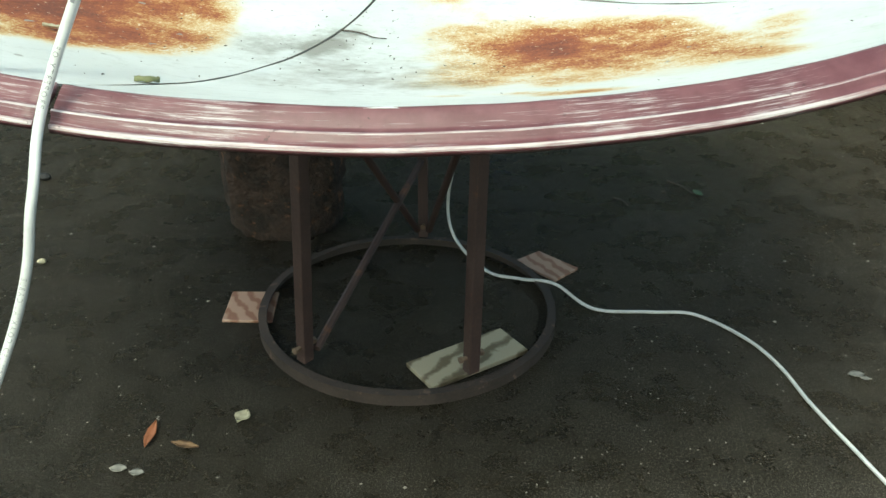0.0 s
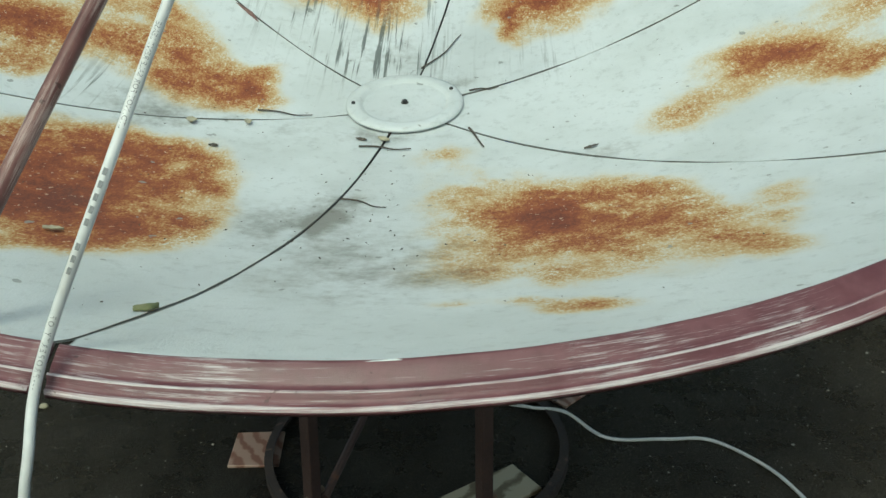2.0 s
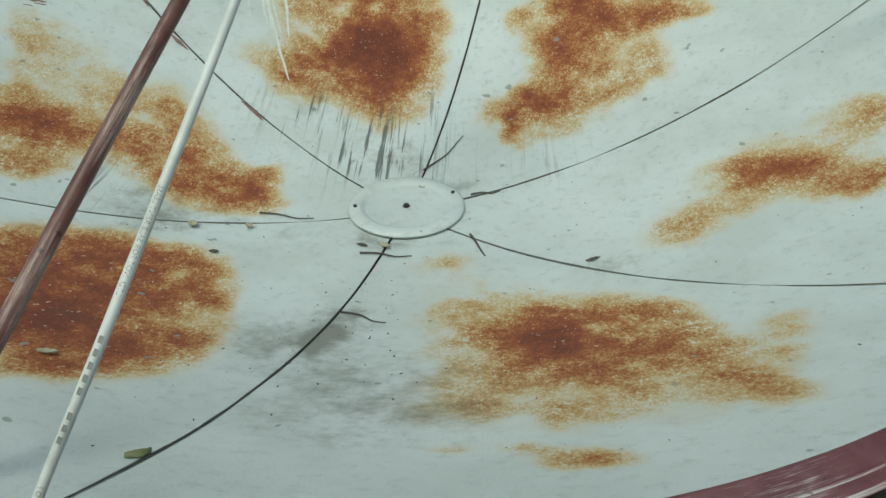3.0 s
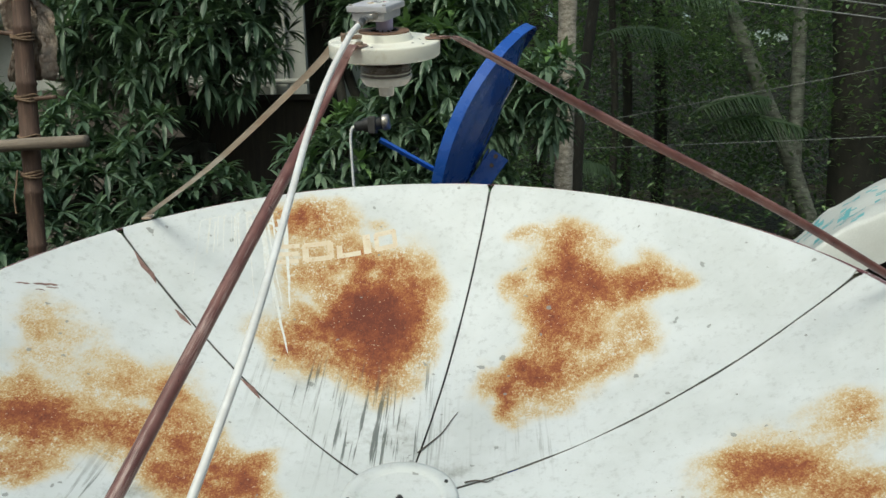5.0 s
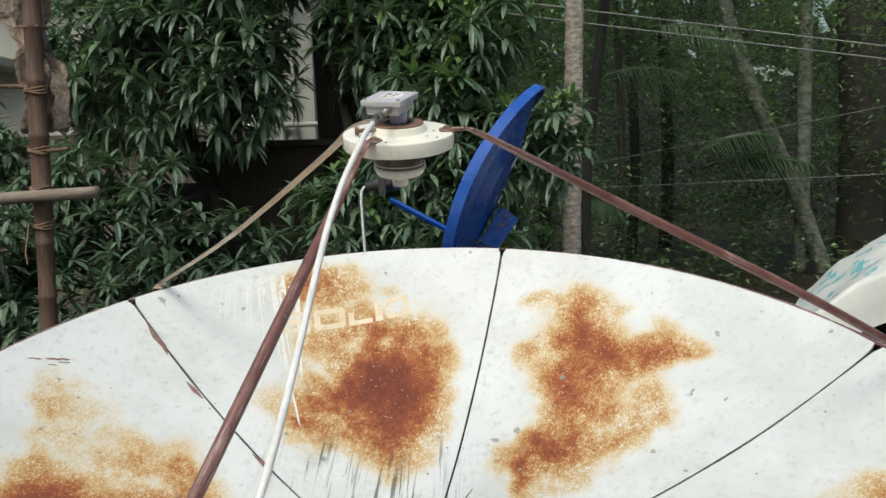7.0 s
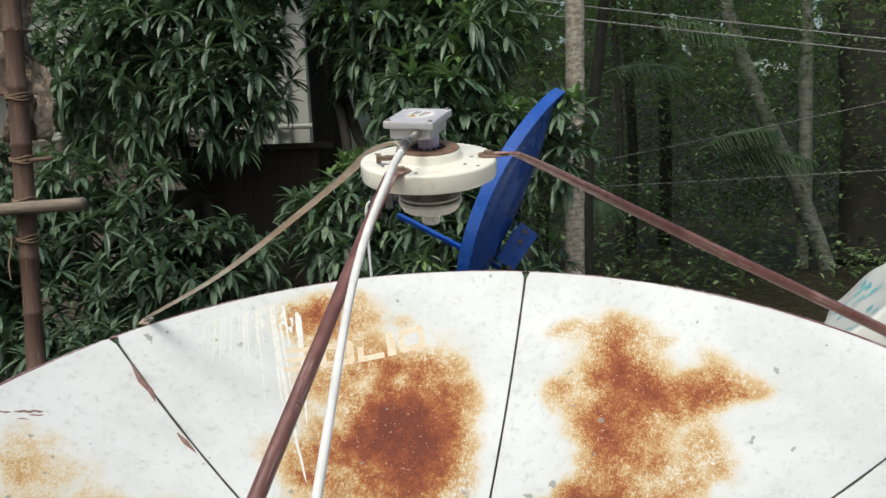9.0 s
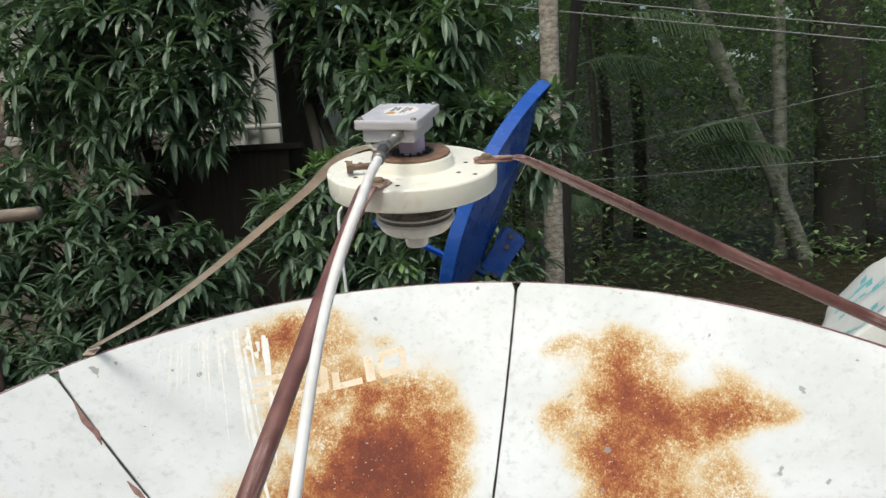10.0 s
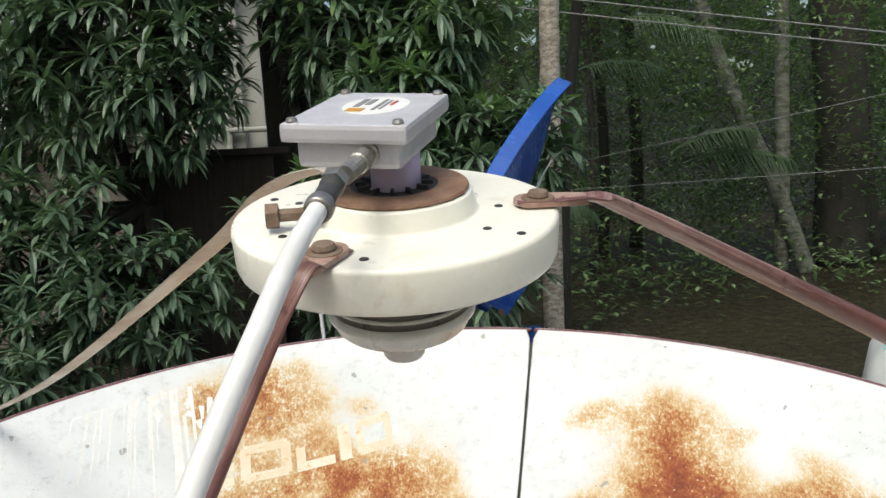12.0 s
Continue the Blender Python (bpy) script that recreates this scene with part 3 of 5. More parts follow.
# hub plate with its pressed ring, centre bolt and rim screws
bm = bmesh.new()
z0 = bowl(0.10) + 0.004
lathe(bm, [(0, z0 + 0.001), (0.070, z0 + 0.001), (0.0735, z0 + 0.0022), (0.077, z0 + 0.0062), (0.083, z0 + 0.0072), (0.094, z0 + 0.0062), (0.1005, z0 + 0.0040), (0.1015, z0 + 0.0005), (0.098, z0 - 0.002), (0, z0 - 0.006)], 72)
hub = part("hub_plate", bm, DISH_PAINT, dish, "round white hub plate with stained ring", True)
bm = bmesh.new()
lathe(bm, [(0, z0 + 0.006), (0.0045, z0 + 0.006), (0.0045, z0 + 0.002), (0.007, z0 + 0.002), (0.007, z0 + 0.001), (0, z0 + 0.001)], 6)
part("centre_bolt", bm, BLACK, hub, "blackened centre bolt")
for ang in (26, 188):
    bm = bmesh.new()
    a = radians(ang)
    lathe(bm, [(0, 0.003), (0.0032, 0.003), (0.0036, 0), (0, 0)], 8, Matrix.Translation((0.088 * math.cos(a), 0.088 * math.sin(a), z0 + 0.0068)))
    part("screw", bm, BLACK, hub)

# ---------------------------------------------------------------- feed, ring and legs
FEED = Matrix.Translation((0.034, 1.2898, 1.5135)) @ Matrix(((0.99956, 0.00832, 0.02863, 0), (0.0, 0.96029, -0.279, 0), (-0.02981, 0.27888, 0.95986, 0), (0, 0, 0, 1))) @ Matrix.Translation((0, 0, -0.019))


def feed_ring():
    f = thing("scalar_ring", FEED, "cream enamelled scalar feed ring held by three legs", "feed ring")
    bm = bmesh.new()
    lathe(bm, [(0.030, -0.0024), (0.0730, -0.0024), (0.0752, -0.0012), (0.0760, 0.001), (0.0766, 0.0165), (0.0760, 0.0183), (0.0742, 0.019), (0.0735, 0.0191), (0.0398, 0.0192), (0.0392, 0.0193), (0.0385, 0.0199), (0.0382, 0.0206), (0.0366, 0.0280), (0.0364, 0.0284), (0.0358, 0.0292), (0.0330, 0.0295), (0.030, 0.029)], 96, closed=True)
    part("plate", bm, CREAM, f, "", True)
    bm = bmesh.new()
    lathe(bm, [(0.0205, 0.0296), (0.0344, 0.0296), (0.0350, 0.0304), (0.0345, 0.0316), (0.0205, 0.0318)], 64, closed=True)
    for q in bm.verts:
        if math.hypot(q.co.x, q.co.y) > 0.03:
            q.co.xy *= 1 + 0.018 * noise.noise((q.co.x * 260, q.co.y * 260, 3))
    part("gasket", bm, GASKET, f, "rough brown gasket on the collar")
    bm = bmesh.new()
    lathe(bm, [(0.0125, 0.0290), (0.0208, 0.0290), (0.0208, 0.0314), (0.0125, 0.0312)], 32, closed=True)
    for k in range(12):
        a = math.pi * k / 6
        box(bm, (0.0055, 0.0014, 0.0030), (0.0155 * math.cos(a), 0.0155 * math.sin(a), 0.0318), (0, 0, math.degrees(a)))
    part("clamp_sleeve", bm, BLACK, f, "black ribbed rubber sleeve")
    # holes drawn as flat black discs, their inner shade painted on
    for r, a in ((0.0485, 0), (0.0525, -37), (0.0685, -35), (0.0645, 67), (0.066, 160), (0.0505, 163), (0.058, 215), (0.0645, 262), (0.060, 98)):
        bm = bmesh.new()
        lathe(bm, [(0, 0.0005), (0.0019, 0.0005), (0.0021, 0.0002)], 14, Matrix.Translation((r * math.cos(radians(a)), r * math.sin(radians(a)), 0.0190)))
        part("hole_disc", bm, BLACK, f)
    # clamp bolt through the collar
    bm = bmesh.new()
    m = Matrix.Translation((-0.0355, -0.0240, 0.0265)) @ pose(0, 0, 0, 0, 90, 188) 
    lathe(bm, [(0, 0.020), (0.0058, 0.020), (0.0058, 0.0145), (0.0030, 0.0145), (0.0030, -0.012), (0, -0.012)], 6, m)
    part("clamp_bolt", bm, RUSTY, f, "weathered hexagon clamp bolt")
    # dielectric cup under the ring
    bm = bmesh.new()
    lathe(bm, [(0, 0.002), (0.0125, 0.002), (0.0125, -0.018), (0, -0.018)], 28)
    part("guide_tube", bm, CLEAR, f, "", True)
    bm = bmesh.new()
    lathe(bm, [(0, -0.0130), (0.0322, -0.0130), (0.0340, -0.0145), (0.0345, -0.0152), (0.0342, -0.0284), (0.0338, -0.0290), (0, -0.0290)], 56)
    part("cap_bowl", bm, CAP_BROWN, f, "dark brown bowl of the feed cap", True)
    for z in (-0.0192, -0.0240):
        bm = bmesh.new()
        lathe(bm, [(0.0335, z + 0.0010), (0.0356, z + 0.0009), (0.0360, z), (0.0354, z - 0.0007), (0.0335, z - 0.0008)], 56, closed=True)
        part("cap_band", bm, CLEAR if z < -0.02 else CAP_BROWN, f, "plastic band round the cap", True)
    bm = bmesh.new()
    lathe(bm, [(0.030, -0.0284), (0.0362, -0.0284), (0.0368, -0.0300), (0.0362, -0.0322), (0.0345, -0.0338), (0.0325, -0.0385), (0.0300, -0.0408), (0.0125, -0.0424), (0.0112, -0.0438), (0.0105, -0.0558), (0.0095, -0.0575), (0, -0.0575), (0, -0.0284)], 56)
    part("plastic_cap", bm, CLEAR, f, "cloudy plastic cap with a short spigot", True)
    return f


def receiver():
    """The low-noise block: tube, two-part cast case with four screws, label, socket."""
    m = FEED @ Matrix.Translation((0.001, 0.0, 0.0))
    l = thing("receiver_block", m, "grey cast receiver block on a lilac tube", "receiver")
    bm = bmesh.new()
    lathe(bm, [(0, 0.026), (0.0117, 0.026), (0.0117, 0.054), (0, 0.054)], 32)
    part("tube", bm, LILAC, l, "lilac plastic tube", True)
    turn = pose(-0.0105, 0.0033, -0.0113, 0, 0, -13.7)
    case = part("case", box(bmesh.new(), (0.047, 0.064, 0.013), (0, 0, 0.0645), bevel=0.003), LNB_GREY, l)
    case.matrix_basis = turn
    lid = part("lid", box(bmesh.new(), (0.0570, 0.0745, 0.0085), (0, 0, 0.0745), bevel=0.0022), LNB_GREY, l)
    lid.matrix_basis = turn
    for sx in (-1, 1):
        for sy in (-1, 1):
            bm = bmesh.new()
            lathe(bm, [(0, 0.0022), (0.0020, 0.0020), (0.0026, 0.0008), (0.0026, 0), (0, 0)], 12, Matrix.Translation((sx * 0.0238, sy * 0.0330, 0.0786)))
            part("screw", bm, ZINC, lid)
    bm = bmesh.new()
    lathe(bm, [(0, 0.0003), (0.0155, 0.0003), (0.0157, 0)], 40, Matrix.Translation((0.002, 0.004, 0.0788)) @ Matrix.Diagonal((0.98, 1.28, 1, 1)))
    label = part("label", bm, WHITE_LABEL, lid, "round white printed label")
    for name, mat, sx, sy, x, y in (("print_bar", INK, 0.0028, 0.018, -0.006, 0.0075), ("print_bar", INK, 0.0028, 0.012, -0.002, 0.0095), ("print_bar", INK, 0.0016, 0.024, 0.004, 0.004), ("print_bar", INK, 0.0012, 0.020, 0.0068, 0.004), ("print_bar", plain("red_print", (0.42, 0.06, 0.05), (0.36, 0.05, 0.05), 50, 0.5), 0.0014, 0.010, 0.0095, 0.008), ("print_bar", plain("amber_print", (0.55, 0.30, 0.03), (0.48, 0.24, 0.03), 50, 0.5), 0.0075, 0.0065, -0.004, -0.0085)):
        part(name, box(bmesh.new(), (sx, sy, 0.0003), (x, y, 0.0793)), mat, label)
    # socket, plug and boot on the side that faces the cable
    root = turn @ Vector((0.010, -0.030, 0.0655))
    side = Matrix.Translation(root) @ (Vector((-0.0183, -0.0787, 0.0540)) - root).to_track_quat("Z", "Y").to_matrix().to_4x4()
    bm = lathe(bmesh.new(), [(0, -0.004), (0.0046, -0.004), (0.0046, 0.004), (0.0036, 0.0045), (0.0036, 0.010), (0.0047, 0.0105), (0.0047, 0.019), (0.0040, 0.0195), (0.0040, 0.036), (0, 0.036)], 16)
    part("socket", bm, ZINC, l, "threaded metal socket").matrix_basis = side
    return l


scalar_ring = feed_ring()
lnb = receiver()


def feed_leg(pts, ang, bare, label):
    """A tube from the rim, bent and flattened where it is bolted to the ring."""
    a = radians(ang)
    foot = Vector(pts[0])
    ring = FEED @ Vector((0.067 * math.cos(a), 0.067 * math.sin(a), 0.0206))
    out = (FEED.to_3x3() @ Vector((math.cos(a), math.sin(a), 0))).normalized()
    t = thing("feed_leg", Matrix.Translation(foot), label, "feed leg", "legs of the feed ring")
    line = spline([Vector(p) - foot for p in pts] + ([ring + out * 0.017 - foot] if bare else [ring + out * 0.026 - foot, ring + out * 0.010 - foot]) + [ring - out * 0.010 - foot], 10)
    n = len(line)
    if bare:
        part("strip", tube(bmesh.new(), line, 0.0085, 10, lambda k: (1.0, 0.17)), BARE_STRIP, t, "bare flattened metal strip", True)
    else:
        m = n - 40
        bm = tube(bmesh.new(), line, 0.0073, 16, lambda k: (1, 1) if k < m else (1 + 0.12 * min(1, (k - m) / 18), max(0.16, 1 - 0.84 * (k - m) / 18)))
        run = [0.0]
        for p, q in zip(line, line[1:]):
            run.append(run[-1] + (q - p).length)
        set_run(part("tube", bm, LEG_PAINT, t, "", True), [(run[k // 16] + ang, 0.0073 * abs(2 * math.pi * (k % 16) / 16 - math.pi)) for k in range(16 * n)])
    turned = Matrix.Translation(ring - foot) @ FEED.to_3x3().to_4x4()
    part("bolt", lathe(bmesh.new(), [(0, 0.0056), (0.0044, 0.0054), (0.0052, 0.0036), (0.0050, 0.0026), (0.0078, 0.0024), (0.0080, 0.0014), (0, 0.0014)], 14, turned), ZINC if bare else RUSTY, t, "round-headed bolt on the ring")
    if not bare:
        tab = bmesh.new()
        rim_pts = [(0.016, 0.0075), (0.023, 0.0066), (0.023, -0.0066), (0.016, -0.0075)] + [(-0.003 - 0.0085 * math.sin(q), -0.0085 * math.cos(q)) for q in [math.pi * j / 12 for j in range(13)]]
        low, top = [tab.verts.new((x, y, -0.0003)) for x, y in rim_pts], [tab.verts.new((x, y, 0.0019)) for x, y in rim_pts]
        tab.faces.new(low[::-1])
        tab.faces.new(top)
        for j in range(len(rim_pts)):
            tab.faces.new((low[j], low[(j + 1) % len(rim_pts)], top[(j + 1) % len(rim_pts)], top[j]))
        bmesh.ops.recalc_face_normals(tab, faces=tab.faces)
        part("end_tab", tab, TAB_METAL, t, "flattened worn end of the leg").matrix_basis = turned @ pose(0, 0, 0, 0, 0, ang)
    part("foot_tab", box(bmesh.new(), (0.022, 0.030, 0.004), (0, 0, -0.006), (14, 0, 0), 0.001), LEG_PAINT if not bare else BARE_STRIP, t)
    return t


feed_leg([(0.894, 1.635, 1.102), (0.638, 1.500, 1.247), (0.386, 1.430, 1.381), (0.160, 1.320, 1.500)], 0, False, "maroon tubular feed leg with scuffed paint, bolted to the ring")
feed_leg([(-0.636, 2.056, 1.236), (-0.354, 1.724, 1.355), (-0.108, 1.453, 1.488), (-0.047, 1.385, 1.527)], 122, True, "bare flattened metal feed leg bowed down to the rim")
feed_leg([(-0.241, 0.569, 0.841), (-0.165, 0.760, 1.040), (-0.075, 1.040, 1.298), (-0.030, 1.190, 1.432)], -112, False, "maroon tubular feed leg running beside the white cable")

# ---------------------------------------------------------------- cables


def cable(name, pts, r, label, steps=14):
    c = thing(name, Matrix.Translation(pts[-1]), label, "cable")
    base = Vector(pts[-1])
    line = spline([Vector(p) - base for p in pts], steps)
    part("sheath", tube(bmesh.new(), line, r, 12), CABLE_WHITE, c, "", True)
    return c, line, base


plug_at = FEED @ Vector((-0.0173, -0.0787, 0.0540))
COAX = [plug_at, Vector((0.006, 1.140, 1.492)), Vector((-0.019, 1.050, 1.401)), Vector((-0.030, 0.778, 1.194)), Vector((-0.092, 0.587, 0.970)), Vector((-0.153, 0.540, 0.828)), Vector((-0.162, 0.506, 0.761)), Vector((-0.190, 0.494, 0.667)), Vector((-0.285, 0.425, 0.435)), Vector((-0.34, 0.41, 0.2)), Vector((-0.36, 0.45, 0.006)), Vector((-0.50, 0.60, 0.005))]
coax, coax_line, coax_base = cable("coaxial_cable", COAX, 0.0037, "white coaxial cable hanging from the receiver over the dish rim")
d0 = (coax_line[3] - coax_line[0]).normalized()
m = Matrix.Translation(plug_at - coax_base) @ d0.to_track_quat("Z", "Y").to_matrix().to_4x4()
part("boot", lathe(bmesh.new(), [(0, -0.006), (0.0044, -0.006), (0.0047, 0.000), (0.0043, 0.001), (0.0043, 0.013), (0.0049, 0.014), (0.0049, 0.019), (0.0040, 0.020), (0, 0.020)], 16, m), plain("plug_black", (0.05, 0.048, 0.045), (0.10, 0.095, 0.085), 80, 0.45, 0.3), coax, "dark crimped cable plug", True)
part("ferrule", lathe(bmesh.new(), [(0.0038, 0.0140), (0.0052, 0.0140), (0.0054, 0.0155), (0.0054, 0.0185), (0.0050, 0.0200), (0.0038, 0.0200)], 18, m, closed=True), ZINC, coax, "plated ferrule", True)
part("nut", lathe(bmesh.new(), [(0.0036, -0.0080), (0.0053, -0.0080), (0.0053, -0.0020), (0.0036, -0.0020)], 6, m, closed=True), ZINC, coax, "plated hexagon nut")
cable("lead_cable", [(0.115, 1.60, 0.62), (0.110, 1.70, 0.42), (0.062, 1.84, 0.17), (0.075, 1.84, 0.05), (0.157, 1.750, 0.006), (0.236, 1.695, 0.018), (0.313, 1.657, 0.030), (0.396, 1.596, 0.006), (0.52, 1.592, 0.005), (0.617, 1.588, 0.005), (0.705, 1.502, 0.005), (0.748, 1.405, 0.005), (0.769, 1.30, 0.005), (0.801, 1.184, 0.005), (0.86, 1.00, 0.005), (0.99, 0.70, 0.005)], 0.0038, "white cable trailing from the stand across the ground")

# ---------------------------------------------------------------- stand
stand = thing("dish_stand", Matrix.Translation((-0.012, 1.545, 0)), "dark maroon steel stand with a ring base and three braced posts", "stand")
bm = lathe(bmesh.new(), [(0.3180, 0.002), (0.3220, 0.002), (0.3220, 0.026), (0.3040, 0.026), (0.3040, 0.022), (0.3180, 0.022)], 96, Matrix.Translation((0.0, 0.014, 0)), closed=True)
part("base_ring", bm, RING_STEEL, stand, "rusty angle-iron ring")
feet = [Vector((-0.181, -0.212, 0.03)), Vector((0.144, -0.227, 0.03)), Vector((0.010, 0.330, 0.03))]
tops = [Vector((-0.150, -0.235, 0.62)), Vector((0.150, -0.235, 0.62)), Vector((0.006, 0.330, 0.72))]
for p, q in zip(feet, tops):
    d = q - p
    bm = box(bmesh.new(), (0.024, 0.024, d.length), (0, 0, d.length / 2), bevel=0.002)
    ob = part("post", bm, DARK_STEEL, stand)
    ob.matrix_basis = Matrix.Translation(p) @ d.to_track_quat("Z", "Y").to_matrix().to_4x4()
    bm = lathe(bmesh.new(), [(0, 0.026), (0.007, 0.026), (0.007, 0.018), (0.0045, 0.018), (0.0045, -0.022), (0.007, -0.022), (0.007, -0.028), (0, -0.028)], 6)
    b = part("bolt", bm, RUSTY, ob)
    b.matrix_basis = pose(0, 0, 0.035, 0, 90, 0)
for p, q in ((feet[0] + Vector((0.022, 0.01, 0.02)), Vector((0.006, 0.318, 0.235))), (feet[2] + Vector((-0.015, -0.01, 0.02)), tops[0] + Vector((0.01, 0.01, 0.0))), (feet[2] + Vector((0.015, -0.01, 0.02)), tops[1] + Vector((-0.01, 0.01, -0.05)))):
    part("brace", tube(bmesh.new(), [p, p.lerp(q, 0.5), q], 0.0085, 8), DARK_STEEL, stand)
# the tripod head between the posts and the back of the dish
bm = bmesh.new()
under = DISH @ Vector((0, 0, -0.302)) - stand.matrix_basis.translation
for q in tops:
    tube(bm, [q - Vector((0, 0, 0.02)), q.lerp(under - Vector((0, 0, 0.03)), 0.5), under - Vector((0, 0, 0.02))], 0.012, 8)
part("head_frame", bm, DARK_STEEL, stand)
part("head_plate", lathe(bmesh.new(), [(0, -0.302), (0.12, -0.302), (0.12, -0.312), (0, -0.312)], 40, Matrix.Translation(-stand.matrix_basis.translation) @ DISH), DARK_STEEL, stand)


def slab(name, corners, h, material, label, category):
    """A flat piece with the given corners."""
    c = sum((Vector((*p, 0)) for p in corners), Vector()) / len(corners)
    bm = bmesh.new()
    low = [bm.verts.new((p[0] - c.x, p[1] - c.y, 0.001)) for p in corners]
    top = [bm.verts.new((p[0] - c.x, p[1] - c.y, h)) for p in corners]
    bm.faces.new(low[::-1])
    bm.faces.new(top)
    for k in range(len(corners)):
        l = (k + 1) % len(corners)
        bm.faces.new((low[k], low[l], top[l], top[k]))
    bmesh.ops.recalc_face_normals(bm, faces=bm.faces)
    bmesh.ops.bevel(bm, geom=bm.edges[:], offset=0.0012, segments=1, affect="EDGES")
    ob = part(name, bm, material)
    ob.location = c
    return tagged(ob, label, category)


slab("tile_piece", [(-0.408, 1.493), (-0.417, 1.611), (-0.312, 1.617), (-0.300, 1.497)], 0.008, TILE, "broken pink glazed tile tucked under the ring base", "tile")
slab("tile_piece", [(0.225, 1.800), (0.287, 1.854), (0.378, 1.775), (0.320, 1.713)], 0.008, TILE, "mottled pink tile piece beside the ring base", "tile")
slab("tile_piece", [(0.002, 1.361), (0.190, 1.497), (0.246, 1.422), (0.059, 1.286)], 0.012, MARBLE, "cream veined tile leaning under the ring base", "tile")

# laterite block behind the stand
bm = bmesh.new()
bmesh.ops.create_cube(bm, size=1.0, matrix=Matrix.Diagonal((0.32, 0.27, 0.42, 1)))
bmesh.ops.subdivide_edges(bm, edges=bm.edges[:], cuts=22, use_grid_fill=True)
for v in bm.verts:
    q = v.co.copy()
    s = 1 - 0.20 * (abs(q.x) / 0.15 * abs(q.y) / 0.13) - 0.10 * max(0, -q.z / 0.21) ** 3
    v.co = Vector((q.x * s, q.y * s, q.z))
    v.co += q.normalized() * (0.016 * noise.noise(q * 9) + 0.012 * noise.noise(q * 24) - 0.014 * max(0, noise.noise(q * 38)))
block = part("laterite_block", bm, LATERITE, None, "", True)
block.matrix_basis = pose(-0.372, 2.00, 0.20, 0, 0, 12)
tagged(block, "rough dark laterite block standing on the ground", "stone block")

# ---------------------------------------------------------------- small blue dish behind
BLUE_AT = pose(0.145, 2.74, 1.420) @ pose(0, 0, 0, 0, -64, -2.5)


def offset_dish():
    t = thing("offset_dish", Matrix.Translation((0.20, 2.80, 0.0)), "small blue offset dish facing sideways on a mast", "satellite dish")
    inv = t.matrix_basis.inverted() @ BLUE_AT
    rx, ry, dep = 0.346, 0.31, 0.032
    prof = [(0.0, -dep), (0.25, -dep * 0.94), (0.5, -dep * 0.75), (0.75, -dep * 0.44), (0.93, -dep * 0.12), (0.985, 0.004), (1.0, 0.006), (1.010, 0.003), (1.010, -0.026), (1.002, -0.027), (1.000, -0.004), (0.93, -dep * 0.12 - 0.003), (0.5, -dep * 0.75 - 0.003), (0.0, -dep - 0.003)]
    # the two sides of the rim come forward of its top and bottom
    bm = lathe(bmesh.new(), prof, 72, Matrix.Diagonal((rx, ry, 1, 1)))
    for v in bm.verts:
        v.co.z += 0.066 * (v.co.y / ry) ** 2
    bm.transform(inv)
    part("reflector", bm, BLUE, t, "blue enamelled reflector", False)
    bm = bmesh.new()
    for y in (-0.045, 0.045):
        box(bm, (0.12, 0.004, 0.06), (-0.10, y, -0.072), (0, 12, 0), 0.001)
    box(bm, (0.12, 0.09, 0.004), (-0.10, 0, -0.044), (0, 0, 0), 0.001)
    br = part("bracket", bm, BLUE, t, "blue folded steel bracket with bolts")
    br.matrix_basis = inv
    for x in (-0.03, 0.05, 0.08):
        for y in (-0.051, 0.051):
            b = part("bolt", lathe(bmesh.new(), [(0, 0.006), (0.007, 0.006), (0.007, 0), (0, 0)], 6), RUSTY, br)
            b.matrix_basis = pose(x - 0.13, y, -0.075, 90 if y < 0 else -90, 0, 0)
    part("mast", tube(bmesh.new(), [(0.020, 0.03, 0.001), (0.020, 0.03, 0.7), (0.020, 0.03, 1.18)], 0.019, 14), BLUE, t)
    # label on the back
    lb = part("label", box(bmesh.new(), (0.09, 0.034, 0.001), (0.13, -0.14, -0.038), (0, 6, 0)), WHITE_LABEL, t, "white strip label")
    lb.matrix_basis = inv
    arm_a = Vector((-0.085, -0.01, 1.235))
    arm_b = Vector((-0.365, -0.10, 1.405))
    part("arm", tube(bmesh.new(), [arm_a, arm_a.lerp(arm_b, 0.5), arm_b], 0.0085, 4), BLUE, t, "blue square feed arm")
    return t


offset_dish()
head = thing("lnb_receiver", Matrix.Translation((-0.185, 2.70, 1.452)), "black receiver head with a silver cap on the blue arm", "receiver")
m = pose(0, 0, 0, 0, 84, 0)
part("body", lathe(bmesh.new(), [(0, -0.055), (0.012, -0.055), (0.015, -0.048), (0.016, -0.030), (0.022, -0.026), (0.022, 0.010), (0.019, 0.014), (0.019, 0.030), (0, 0.030)], 28, m), BLACK, head, "", True)
part("cap", lathe(bmesh.new(), [(0, 0.031), (0.024, 0.031), (0.025, 0.035), (0.024, 0.050), (0.020, 0.053), (0, 0.053)], 28, m), ZINC, head, "silver front cap", True)
part("clamp", box(bmesh.new(), (0.024, 0.05, 0.052), (0.0, 0, -0.003), (0, 0, 0), 0.004), BLACK, head)
cable("receiver_lead", [(-0.238, 2.70, 1.450), (-0.252, 2.698, 1.43), (-0.254, 2.70, 1.36), (-0.250, 2.71, 1.20), (-0.235, 2.72, 0.85), (-0.20, 2.72, 0.40), (-0.16, 2.72, 0.006)], 0.0042, "thin white lead hanging from the small receiver")

